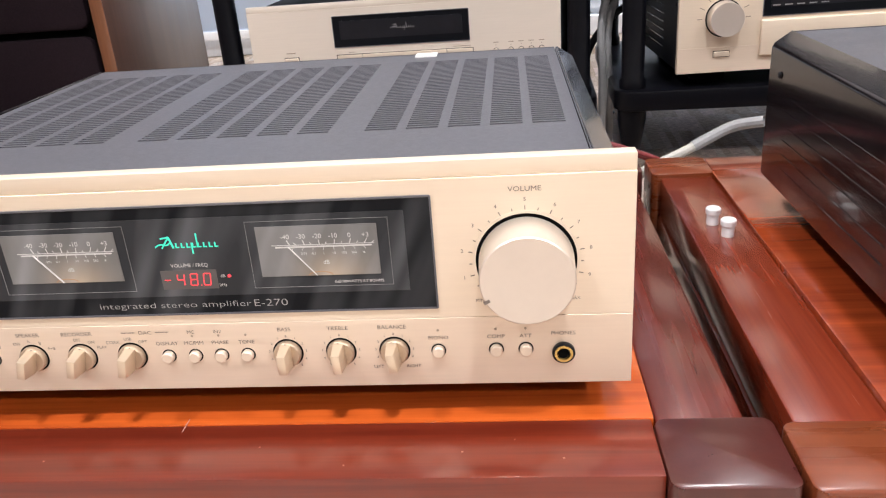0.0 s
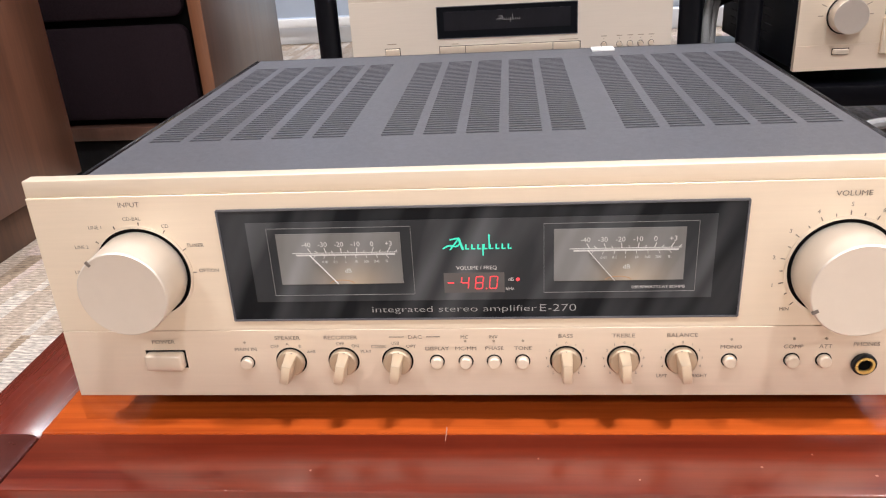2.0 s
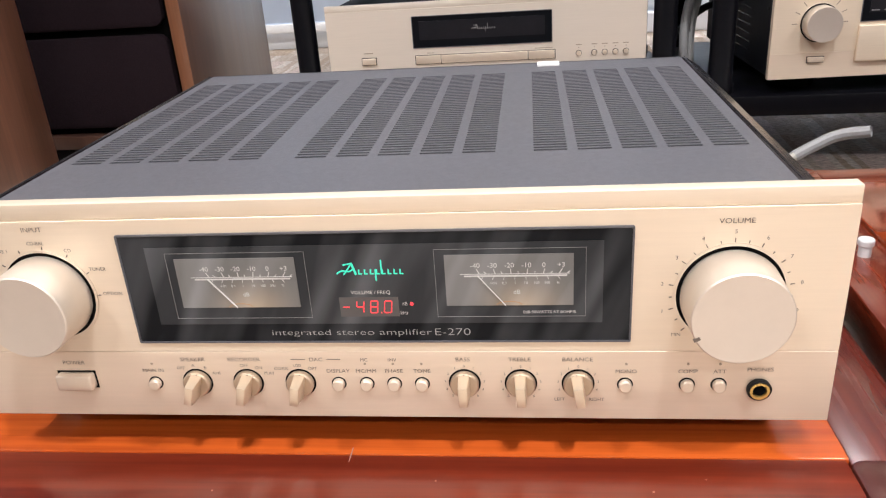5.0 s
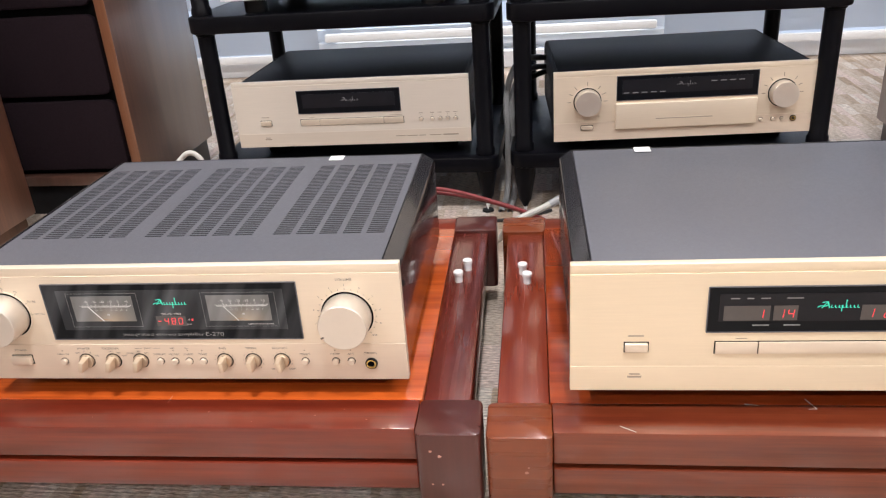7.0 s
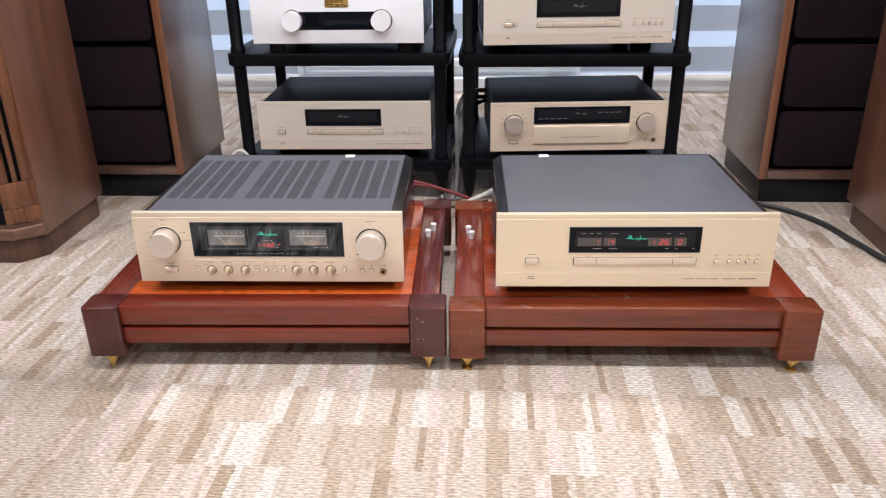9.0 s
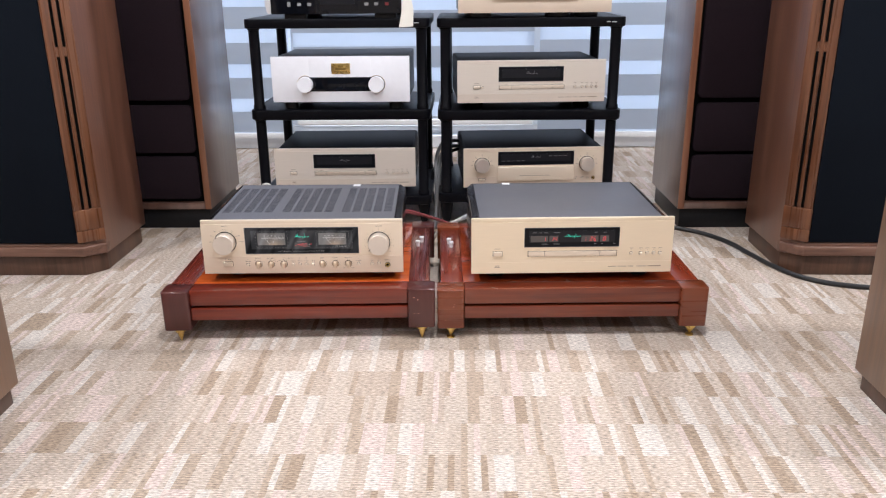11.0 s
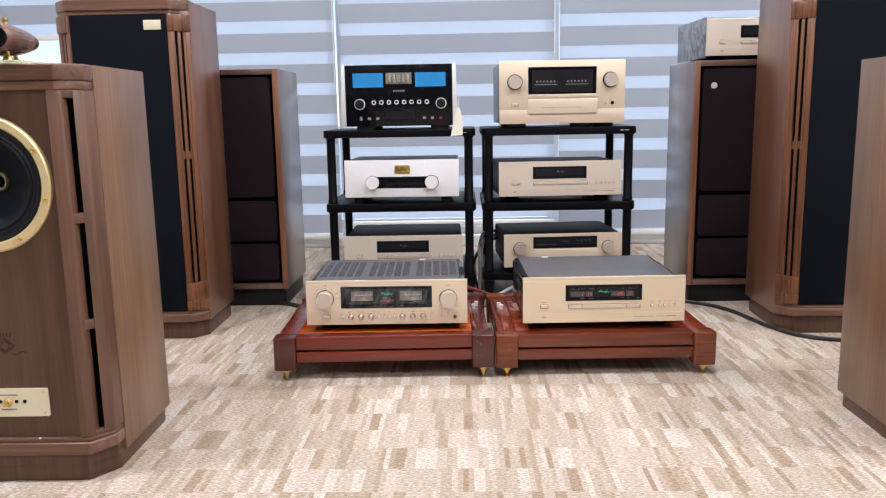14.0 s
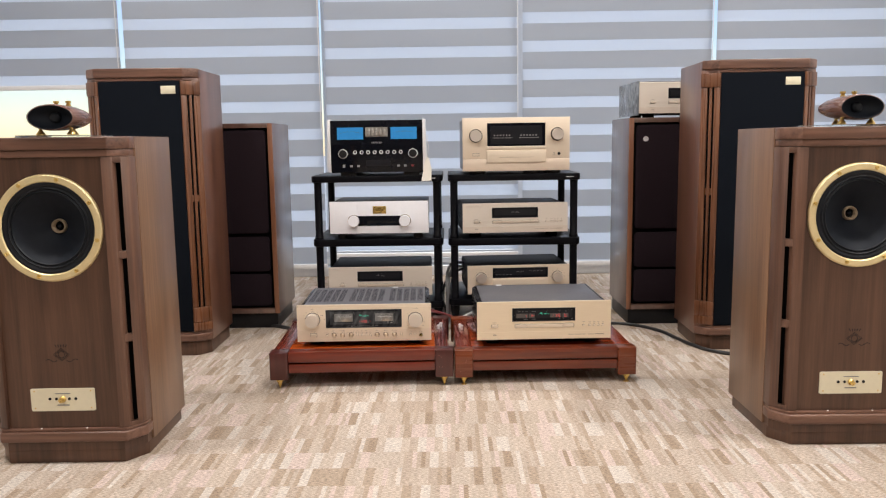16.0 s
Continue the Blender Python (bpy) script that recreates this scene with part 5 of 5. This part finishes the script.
# ==== LOUDSPEAKERS ====
def crest(x, z, y, s):
    out = []
    for r in (1.0, 0.78):
        pts = [(x, z + s * r * 0.8), (x + s * r, z), (x, z - s * r * 0.8), (x - s * r, z)]
        for a, c in zip(pts, pts[1:] + pts[:1]):
            out.append(bar(*a, *c, s * 0.07))
    for k in range(5):
        out.append(bar(x + (k - 2) * s * 0.28, z + s * 0.95, x + (k - 2) * s * 0.36, z + s * 1.3, s * 0.12))
    for sgn in (-1, 1):
        for k in range(6):
            a, c = k / 6, (k + 1) / 6
            out.append(bar(x + sgn * s * (0.6 + 1.4 * a), z - s * (0.75 + 0.18 * math.sin(a * 6)), x + sgn * s * (0.6 + 1.4 * c), z - s * (0.75 + 0.18 * math.sin(c * 6)), s * 0.1))
    out += ring_polys(x, z, s * 0.36, s * 0.44, 20)
    return out


def standmount(m, label):
    """A walnut floor loudspeaker: chamfered front with slotted ports, one big driver in a brass ring, control plate, low plinth."""
    W, D, H = 0.408, 0.356, 0.8585
    hw, ch = W / 2, 0.050
    th = thing("loudspeaker", m, label, "loudspeaker", "loudspeakers with brass rings")
    base = [(-hw + 0.006, D - 0.02), (-hw + 0.006, ch + 0.02), (-hw + ch, 0.012), (hw - ch, 0.012), (hw - 0.006, ch + 0.02), (hw - 0.006, D - 0.02)]
    nose = [(-hw + 0.006, ch + 0.038), (-hw + 0.006, ch + 0.010), (-hw + ch, 0.012), (hw - ch, 0.012), (hw - 0.006, ch + 0.010), (hw - 0.006, ch + 0.038)]
    part("plinth", merge(prism(base, 0, 0.0345, 0.002), prism(nose, 0.0346, 0.0598)), WALNUT_DARK, th, "dark walnut plinth")
    part("side_panel", bx(-hw, -hw + 0.02, ch + 0.040, D, 0.035, H, 0.0015), WALNUT, th)
    part("side_panel", bx(hw - 0.02, hw, ch + 0.040, D, 0.035, H, 0.0015), WALNUT, th)
    part("back_panel", bx(-hw + 0.02, hw - 0.02, D - 0.02, D, 0.035, H, 0.001), WALNUT_DARK, th)
    part("top_panel", bx(-hw + 0.02, hw - 0.02, ch + 0.040, D - 0.02, H - 0.02, H, 0.001), WALNUT, th)
    trim = [(-hw, ch + 0.0395), (-hw, ch), (-hw + ch * 0.75, 0), (hw - ch * 0.75, 0), (hw, ch), (hw, ch + 0.0395)]
    low = [(x * 0.985, y + (0.006 if y < 0.01 else 0.0)) for x, y in trim]
    part("top_trim", merge(prism(trim, H - 0.032, H, 0.004, "z", 3), prism(low, H - 0.050, H - 0.0322, 0.003)), WALNUT_TRIM, th)
    part("bottom_trim", merge(prism(trim, 0.060, 0.088, 0.005, "z", 3), prism(low, 0.0885, 0.096, 0.002)), WALNUT_TRIM, th)
    cz = 0.628
    bz0, bz1, bxw, n = 0.0962, H - 0.0502, hw - ch - 0.008, 72
    holed = bmesh.new()
    inner, outer = [], []
    for i in range(n):
        a = 2 * math.pi * i / n
        c, s = math.cos(a), math.sin(a)
        k = min(bxw / max(abs(c), 1e-6), ((bz1 - cz) if s > 0 else (cz - bz0)) / max(abs(s), 1e-6))
        inner.append(holed.verts.new((0.120 * c, 0.016, cz + 0.120 * s)))
        outer.append(holed.verts.new((k * c, 0.016, cz + k * s)))
    for i in range(n):
        holed.faces.new((inner[i], outer[i], outer[(i + 1) % n], inner[(i + 1) % n]))
    for sx, zz in ((1, bz0), (-1, bz0), (1, bz1), (-1, bz1)):
        at = min(range(n), key=lambda i: abs(outer[i].co.x - sx * bxw) + abs(outer[i].co.z - zz))
        outer[at].co.x, outer[at].co.z = sx * bxw, zz
    back = {v: holed.verts.new((v.co.x, 0.032, v.co.z)) for v in inner + outer}
    for i in range(n):
        k = (i + 1) % n
        holed.faces.new((back[inner[i]], back[inner[k]], back[outer[k]], back[outer[i]]))
        holed.faces.new((inner[i], inner[k], back[inner[k]], back[inner[i]]))
        holed.faces.new((outer[i], outer[k], back[outer[k]], back[outer[i]]))
    bmesh.ops.recalc_face_normals(holed, faces=holed.faces[:])
    part("baffle", holed, WALNUT_DARK, th)
    for s in (-1, 1):
        part("inner_stile", prism([(s * (hw - ch - 0.0078), 0.004), (s * (hw - 0.034), 0.014), (s * (hw - 0.030), 0.036), (s * (hw - ch - 0.0078), 0.036)], 0.0962, H - 0.0502, 0.003), WALNUT_STILE, th)
        part("outer_stile", prism([(s * (hw - 0.018), ch - 0.020), (s * (hw - 0.004), ch + 0.004), (s * (hw - 0.0005), ch + 0.0395), (s * (hw - 0.022), ch + 0.0395)], 0.0962, H - 0.0502, 0.003), WALNUT_STILE, th)
        part("port_back", prism([(s * (hw - 0.0335), 0.037), (s * (hw - 0.0225), 0.050), (s * (hw - 0.0225), ch + 0.0395), (s * (hw - 0.0335), ch + 0.0395)], 0.0962, H - 0.0502), DARK, th)
        for zc, hgt in ((0.102, 0.006), (0.335, 0.010), (0.555, 0.010), (H - 0.058, 0.008)):
            part("port_bridge", prism([(s * (hw - 0.0345), 0.018), (s * (hw - 0.0175), ch - 0.016), (s * (hw - 0.0225), ch + 0.000), (s * (hw - 0.0315), 0.036)], zc - hgt, zc + hgt, 0.001), WALNUT_STILE, th)
    dr = part("driver", knob_at(0, cz, [(0.139, -0.001), (0.1375, 0.006), (0.134, 0.009), (0.121, 0.009), (0.118, 0.006), (0.117, 0.0)], 72, 0.016, False), BRASS_PALE, th, "brass driver ring")
    part("surround", knob_at(0, cz, [(0.1185, 0.006), (0.112, 0.007), (0.106, 0.004), (0.102, 0.007), (0.098, 0.003), (0.094, 0.006), (0.091, 0.001)], 72, 0.016, False), RUBBER, dr)
    part("cone", knob_at(0, cz, [(0.0915, 0.002), (0.080, -0.008), (0.055, -0.030), (0.030, -0.050), (0.0185, -0.058)], 72, 0.016, False), CONE, dr, "dark paper cone")
    part("throat_ring", knob_at(0, cz, [(0.0195, -0.059), (0.0185, -0.048), (0.0170, -0.047), (0.0130, -0.052), (0.0118, -0.064)], 40, 0.016, False), THROAT, dr, "tan ring round the throat")
    part("dome", knob_at(0, cz, [(0.0128, -0.066), (0.007, -0.062), (0.005, -0.055), (0, -0.052)], 32, 0.016, False), BLACK_GLOSS, dr)
    part("driver_back", bx(-0.09, 0.09, 0.076, 0.12, cz - 0.09, cz + 0.09), DARK, th)
    for k in range(8):
        a = radians(22.5 + 45 * k + 8)
        part("ring_screw", knob_at(0.1275 * math.cos(a), cz + 0.1275 * math.sin(a), [(0.0052, 0.008), (0.0052, 0.0115), (0.0035, 0.0125), (0.0022, 0.0112), (0, 0.0112)], 14, 0.016), BRASS, dr)
    part("crest", flat(crest(0.004, 0.295, 0, 0.021), 0.016, 0.0006), mat("burnt_mark", (0.026, 0.013, 0.009), 0.6, vary=0.1, scale=80), th, "dark burnt-in crest of plain lines")
    plate = [(x, z) for x, z in rrect(-0.083, 0.083, 0.143, 0.204, 0.003, 3)]
    pts = []
    for x, z in plate:
        bow = 0.006 * (1 - ((z - 0.1735) / 0.0305) ** 2)
        pts.append((x + math.copysign(bow, x) * (abs(x) > 0.07), z))
    cp = part("control_plate", flat([pts], 0.016, 0.003), IVORY, th, "pale gold control plate")
    for x in (-0.034, -0.017, 0.017, 0.034):
        part("socket", knob_at(x, 0.176, [(0.0038, 0), (0.0038, 0.0012), (0.0022, 0.0012), (0.002, 0.0004), (0, 0.0004)], 16, 0.013), BLACK, cp)
    part("selector_knob", knob_at(0, 0.175, [(0.0085, 0), (0.0085, 0.004), (0.006, 0.007), (0.006, 0.014), (0, 0.015)], 24, 0.013), BRASS, cp, "brass selector knob")
    part("print_bars", flat([rect(-0.020, 0.020, 0.189, 0.1915), rect(-0.016, 0.016, 0.1575, 0.1605)], 0.013, 0.0003), WHITE_DIM, cp)
    for x in (-0.074, 0.074):
        for z in (0.151, 0.197):
            part("plate_screw", knob_at(x, z, [(0.002, 0), (0.002, 0.001), (0, 0.001)], 10, 0.013), BRASS, cp)
    for x in (-0.06, 0.06):
        part("trim_bolt", lathe([(0.0025, 0), (0.0025, 0.002), (0, 0.003)], 12, Matrix.Translation((x, 0.008, 0.096))), SILVER, th)
    return th


standmount(pose(-0.746, -0.660, 0, 0, 0, -1.0), "walnut floor loudspeaker with a brass-ringed driver and crest")
standmount(pose(1.3585, -0.660, 0, 0, 0, -2.0), "walnut floor loudspeaker, mate of the brass-ringed one")


def tweeter(m, label):
    """A separate high-frequency pod: a drop-shaped brown body with a black oval mouth, on brass cones and a glass plate."""
    th = thing("super_tweeter", m, label, "tweeter", "super tweeters")
    part("glass_plate", bx(-0.085, 0.085, -0.02, 0.15, 0.0, 0.005, 0.001), glass("plate_glass", (0.93, 0.97, 0.96)), th, "clear glass plate")
    for x, y in ((-0.040, 0.02), (0.040, 0.02), (0, 0.11)):
        part("cone_foot", lathe([(0.011, 0.005), (0.011, 0.008), (0.004, 0.018), (0.004, 0.024)], 20, Matrix.Translation((x, y, 0))), BRASS, th)
    n, rings = 40, []
    bm = bmesh.new()
    prof = [(-0.004, 0.90), (0.0, 0.985), (0.006, 1.0), (0.03, 1.0), (0.06, 0.97), (0.10, 0.83), (0.135, 0.60), (0.158, 0.34), (0.168, 0.12)]
    for y, k in prof:
        rings.append([bm.verts.new((0.064 * k * math.cos(2 * math.pi * i / n), y, 0.049 + 0.033 * k * math.sin(2 * math.pi * i / n))) for i in range(n)])
    for a, c in zip(rings, rings[1:]):
        for i in range(n):
            bm.faces.new((a[i], a[(i + 1) % n], c[(i + 1) % n], c[i]))
    bm.faces.new(rings[-1])
    bmesh.ops.recalc_face_normals(bm, faces=bm.faces[:])
    part("pod", bm, wood("pod_lacquer", (0.10, 0.045, 0.035), (0.17, 0.085, 0.065), 0.25, 30, coat=0.4, axis=1), th, "brown drop-shaped pod", 60)
    horn = bmesh.new()
    rr = []
    for y, k in ((-0.004, 0.90), (0.004, 0.86), (0.014, 0.70), (0.022, 0.48), (0.026, 0.3)):
        rr.append([horn.verts.new((0.064 * k * math.cos(2 * math.pi * i / n), y, 0.049 + 0.033 * k * math.sin(2 * math.pi * i / n))) for i in range(n)])
    for a, c in zip(rr, rr[1:]):
        for i in range(n):
            horn.faces.new((a[i], a[(i + 1) % n], c[(i + 1) % n], c[i]))
    horn.faces.new(rr[-1])
    part("horn", horn, CONE, th, "black oval mouth")
    part("dome", knob_at(0, 0.049, [(0.014, -0.026), (0.013, -0.018), (0.008, -0.012), (0, -0.010)], 24, 0.0), RUBBER, th)
    for x in (-0.016, 0.016):
        part("terminal", lathe([(0.006, 0.076), (0.006, 0.083), (0.004, 0.085), (0.007, 0.088), (0.007, 0.092), (0, 0.093)], 20, Matrix.Translation((x, 0.06, 0))), BRASS, th)
    return th


tweeter(pose(-0.714, -0.656, 0.8585, 0, 0, -4), "brown drop-shaped super tweeter on brass cones, on a loudspeaker")
tweeter(pose(1.346, -0.646, 0.8585, 0, 0, 4), "brown drop-shaped super tweeter on the other loudspeaker")


def tower(m, label, plate_x):
    """A tall walnut loudspeaker whose corners carry slanted pilasters with paired slots beside a black cloth grille."""
    W, D, H = 0.434, 0.342, 1.1245
    hw, ch, fx = W / 2, 0.046, 0.166      # fx: where the front turns into the slanted corner
    th = thing("tower_loudspeaker", m, label, "loudspeaker", "tall loudspeakers")
    base = [(-hw + 0.01, D - 0.02), (-hw + 0.01, ch + 0.02), (-fx + 0.004, 0.014), (fx - 0.004, 0.014), (hw - 0.01, ch + 0.02), (hw - 0.01, D - 0.02)]
    part("plinth", prism(base, 0, 0.056, 0.002), WALNUT_DARK, th)
    body = [(-hw, D), (-hw, ch + 0.002), (-fx, 0.012), (fx, 0.012), (hw, ch + 0.002), (hw, D)]
    part("body", prism([(x * 0.998, y + 0.004 if y < 0.1 else y) for x, y in body], 0.056, H - 0.001, 0.002), WALNUT_RED, th)
    trim = [(-hw, ch + 0.03), (-hw, ch), (-fx - 0.003, 0), (fx + 0.003, 0), (hw, ch), (hw, ch + 0.03)]
    inn = [(x * 0.98, y + 0.008) for x, y in trim]
    part("top_trim", merge(prism(trim, H - 0.034, H + 0.001, 0.004, "z", 3), prism(inn, H - 0.046, H - 0.0342, 0.002)), WALNUT_TRIM, th)
    part("bottom_trim", merge(prism(trim, 0.060, 0.088, 0.004, "z", 3), prism(inn, 0.0882, 0.098, 0.002)), WALNUT_TRIM, th)
    gx0, gx1 = -fx + 0.009, fx - 0.009
    gr = part("grille", bx(gx0, gx1, 0.004, 0.0155, 0.100, H - 0.048, 0.003), GRILLE, th, "black cloth grille")
    part("name_plate", bx(plate_x - 0.028, plate_x + 0.028, 0.0015, 0.004, H - 0.096, H - 0.066, 0.0006), IVORY, gr, "small pale gold plate")
    for s in (-1, 1):
        a, c = Vector((s * (fx - 0.008), 0.006)), Vector((s * (hw - 0.001), ch + 0.006))
        e = (c - a).normalized()
        nrm = Vector((s * abs(e.y), -abs(e.x)))
        def strip(t0, t1, lift, back, z0, z1, b=0.0):
            p0, p1 = a + (c - a) * t0, a + (c - a) * t1
            q = [p0 + nrm * lift, p1 + nrm * lift, p1 - nrm * back, p0 - nrm * back]
            return prism([tuple(v) for v in q], z0, z1, b)
        pil = part("pilaster", strip(0.0, 1.0, -0.002, 0.012, 0.0985, H - 0.0465), WALNUT_POST, th, "walnut corner pilaster with paired slots")
        for t0, t1 in ((0.0, 0.31), (0.42, 0.56), (0.67, 1.0)):
            part("stile", strip(t0, t1, 0.003, 0.0018, 0.195, H - 0.100, 0.0008), WALNUT_POST, pil)
        for t0, t1 in ((0.31, 0.42), (0.56, 0.67)):
            part("slot", strip(t0, t1, -0.0012, 0.001, 0.195, H - 0.100), DARK, pil)
            part("slot_bridge", strip(t0 + 0.002, t1 - 0.002, 0.002, -0.0014, 0.615, 0.640), WALNUT_POST, pil)
        for z0, z1 in ((0.1, 0.135), (0.1352, 0.1948), (H - 0.0998, H - 0.047)):
            part("block", strip(-0.02, 1.01, 0.007, 0.0018, z0, z1, 0.002), WALNUT_POST, pil)
    return th


tower(pose(-0.8627, 0.3928, 0, 0, 0, -1.8), "tall walnut loudspeaker with a black grille and slotted corner pilasters", 0.112)
tower(pose(1.5037, 0.3104, 0, 0, 0, -2.8), "tall walnut loudspeaker, mate of the black-grilled tower", 0.112)


def panel_speaker(m, label, left_visible):
    """A brown cabinet on a black base with three padded dark grilles set in its front."""
    W, D, H = 0.441, 0.358, 0.9255
    hw = W / 2
    th = thing("cabinet_loudspeaker", m, label, "loudspeaker", "loudspeakers with three grilles")
    part("base", bx(-hw + 0.012, hw - 0.012, 0.014, D - 0.01, 0, 0.0698, 0.002), BLACK, th, "black recessed base")
    part("side_panel", bx(-hw, -hw + 0.022, 0, D, 0.07, H, 0.0015), ROSE, th)
    part("side_panel", bx(hw - 0.022, hw, 0, D, 0.07, H, 0.0015), ROSE, th)
    for s in (-1, 1):
        part("edge_band", bx(s * hw - s * 0.0105 - 0.0105, s * hw - s * 0.0105 + 0.0105, -0.0022, -0.0001, 0.0705, H - 0.0005, 0.0005), ROSE_EDGE_LIT, th)
    part("top_panel", bx(-hw + 0.0222, hw - 0.0222, 0, D, H - 0.02, H, 0.0012), ROSE, th)
    part("bottom_panel", bx(-hw + 0.0222, hw - 0.0222, 0, D, 0.07, 0.092, 0.0012), ROSE, th)
    part("baffle", bx(-hw + 0.0222, hw - 0.0222, 0.022, D - 0.01, 0.0922, H - 0.0202), DARK, th)
    for z0, z1 in ((0.104, 0.250), (0.262, 0.420), (0.436, H - 0.030)):
        part("grille", prism([(x, z) for x, z in rrect(-hw + 0.034, hw - 0.034, z0, z1, 0.018, 4)], 0.006, 0.0215, 0.003, "y"), GRILLE_BROWN, th, "dark brown padded grille")
    if left_visible:
        part("round_badge", knob_at(-0.145, H - 0.092, [(0.0115, 0), (0.0115, 0.003), (0.0095, 0.004), (0.0085, 0.0033), (0, 0.0033)], 28, 0.006), SILVER, th, "small round metal badge")
    return th


panel_speaker(pose(-0.6688, 0.847, 0, 0, 0, -1.7), "brown cabinet loudspeaker with three dark padded grilles", False)
panel_speaker(pose(1.3406, 0.7714, 0, 0, 0, -1.8), "brown cabinet loudspeaker carrying a wrapped player", True)

# player in plastic wrap on the right cabinet
wp = player(pose(1.412, 0.838, 0.9255, 0, 0, 0), "silver-gold disc player still in plastic wrap, on a loudspeaker", BLACK_TOP, True, foot=0.02, h=0.137, d=0.34)
part("plastic_wrap", bx(-0.2365, -0.2310, 0.004, 0.345, 0.012, 0.163, 0.002), PLASTIC_WRAP, wp, "creased clear plastic wrap")
part("wrap_top", bx(-0.2308, 0.2308, 0.010, 0.345, 0.1575, 0.1605, 0.001), PLASTIC_WRAP, wp)

# ==== SMALL THINGS ====
for k, (x, y) in enumerate(((0.262, 0.262), (0.272, 0.296), (0.352, 0.262), (0.346, 0.290))):
    z = 0.124 if k < 2 else 0.120
    solid("screw_cap", lathe([(0.0052, 0), (0.0052, 0.009), (0.0064, 0.010), (0.0066, 0.014), (0.0058, 0.0152), (0, 0.0155)], 20), WHITE, pose(x, y, z, 0, 0, 20 * k), "small white plastic cap standing on a stand's side rail", "cap", group="white caps", )


def cable(name, pts, r, material, label):
    return solid(name, tube(pts, r), material, Matrix(), label, "cable")


cable("power_cable", [(0.80, 0.62, 0.03), (0.95, 0.76, 0.0068), (1.06, 0.785, 0.0068), (1.14, 0.750, 0.0068), (1.225, 0.640, 0.0068), (1.262, 0.50, 0.0068), (1.290, 0.385, 0.0068), (1.340, 0.285, 0.0068), (1.45, 0.22, 0.0068), (1.75, 0.18, 0.0068)], 0.0068, CABLE, "thick black braided power cable on the carpet")
cable("speaker_cable", [(-0.25, 0.60, 0.008), (-0.34, 0.72, 0.008), (-0.42, 0.82, 0.008), (-0.53, 0.875, 0.008), (-0.68, 0.885, 0.008), (-0.9, 0.86, 0.008)], 0.008, CABLE, "black cable lying on the carpet")
cable("red_cable", [(0.02, 0.50, 0.17), (0.14, 0.56, 0.150), (0.22, 0.58, 0.134), (0.282, 0.582, 0.115), (0.343, 0.584, 0.092), (0.40, 0.60, 0.06), (0.50, 0.62, 0.03), (0.62, 0.60, 0.005)], 0.0035, CABLE_RED, "dark red cable hanging behind the stands")
cable("red_cable", [(0.02, 0.512, 0.16), (0.14, 0.572, 0.138), (0.22, 0.594, 0.122), (0.282, 0.594, 0.108), (0.343, 0.596, 0.086), (0.41, 0.615, 0.05), (0.50, 0.635, 0.02), (0.62, 0.615, 0.005)], 0.0035, CABLE_RED, "dark red cable beside another behind the stands")
cable("black_cable", [(-0.05, 0.60, 0.004), (0.10, 0.70, 0.004), (0.187, 0.755, 0.004), (0.25, 0.76, 0.004), (0.321, 0.755, 0.004), (0.40, 0.80, 0.004)], 0.0035, CABLE, "thin black cable on the carpet behind the stands")
wc = cable("white_cable", [(0.392, 0.575, 0.106), (0.380, 0.572, 0.101), (0.355, 0.568, 0.091), (0.332, 0.564, 0.081), (0.316, 0.578, 0.058), (0.295, 0.62, 0.02), (0.26, 0.66, 0.008)], 0.0058, CABLE_WHITE, "thick cream cable with a grey plug behind the stands")
part("plug", tube([(0.391, 0.575, 0.1056), (0.412, 0.580, 0.115), (0.440, 0.582, 0.127), (0.470, 0.565, 0.136)], 0.0068), CABLE_GREY, wc, "grey plug")
cable("grey_cable", [(0.300, 0.80, 0.004), (0.312, 0.86, 0.02), (0.316, 0.88, 0.12), (0.317, 0.90, 0.22), (0.328, 0.92, 0.255), (0.35, 0.98, 0.265), (0.42, 1.08, 0.25)], 0.0065, CABLE_GREY, "grey cable hanging between the racks")
cable("grey_cable", [(0.318, 0.80, 0.004), (0.326, 0.87, 0.02), (0.327, 0.885, 0.12), (0.326, 0.90, 0.20), (0.336, 0.925, 0.235), (0.36, 0.99, 0.245), (0.42, 1.08, 0.23)], 0.0060, CABLE_GREY, "second grey cable hanging between the racks")
cable("black_cable", [(0.32, 0.98, 0.005), (0.30, 1.02, 0.12), (0.335, 1.0, 0.20), (0.42, 1.08, 0.23)], 0.006, CABLE, "black cable hanging between the racks")
cable("white_cable", [(-0.215, 0.356, 0.19), (-0.214, 0.44, 0.20), (-0.200, 0.50, 0.228), (-0.184, 0.505, 0.238), (-0.170, 0.505, 0.231), (-0.158, 0.505, 0.19), (-0.150, 0.51, 0.10), (-0.14, 0.53, 0.005)], 0.0042, CABLE_WHITE, "white cable looping out of the amplifier's back")
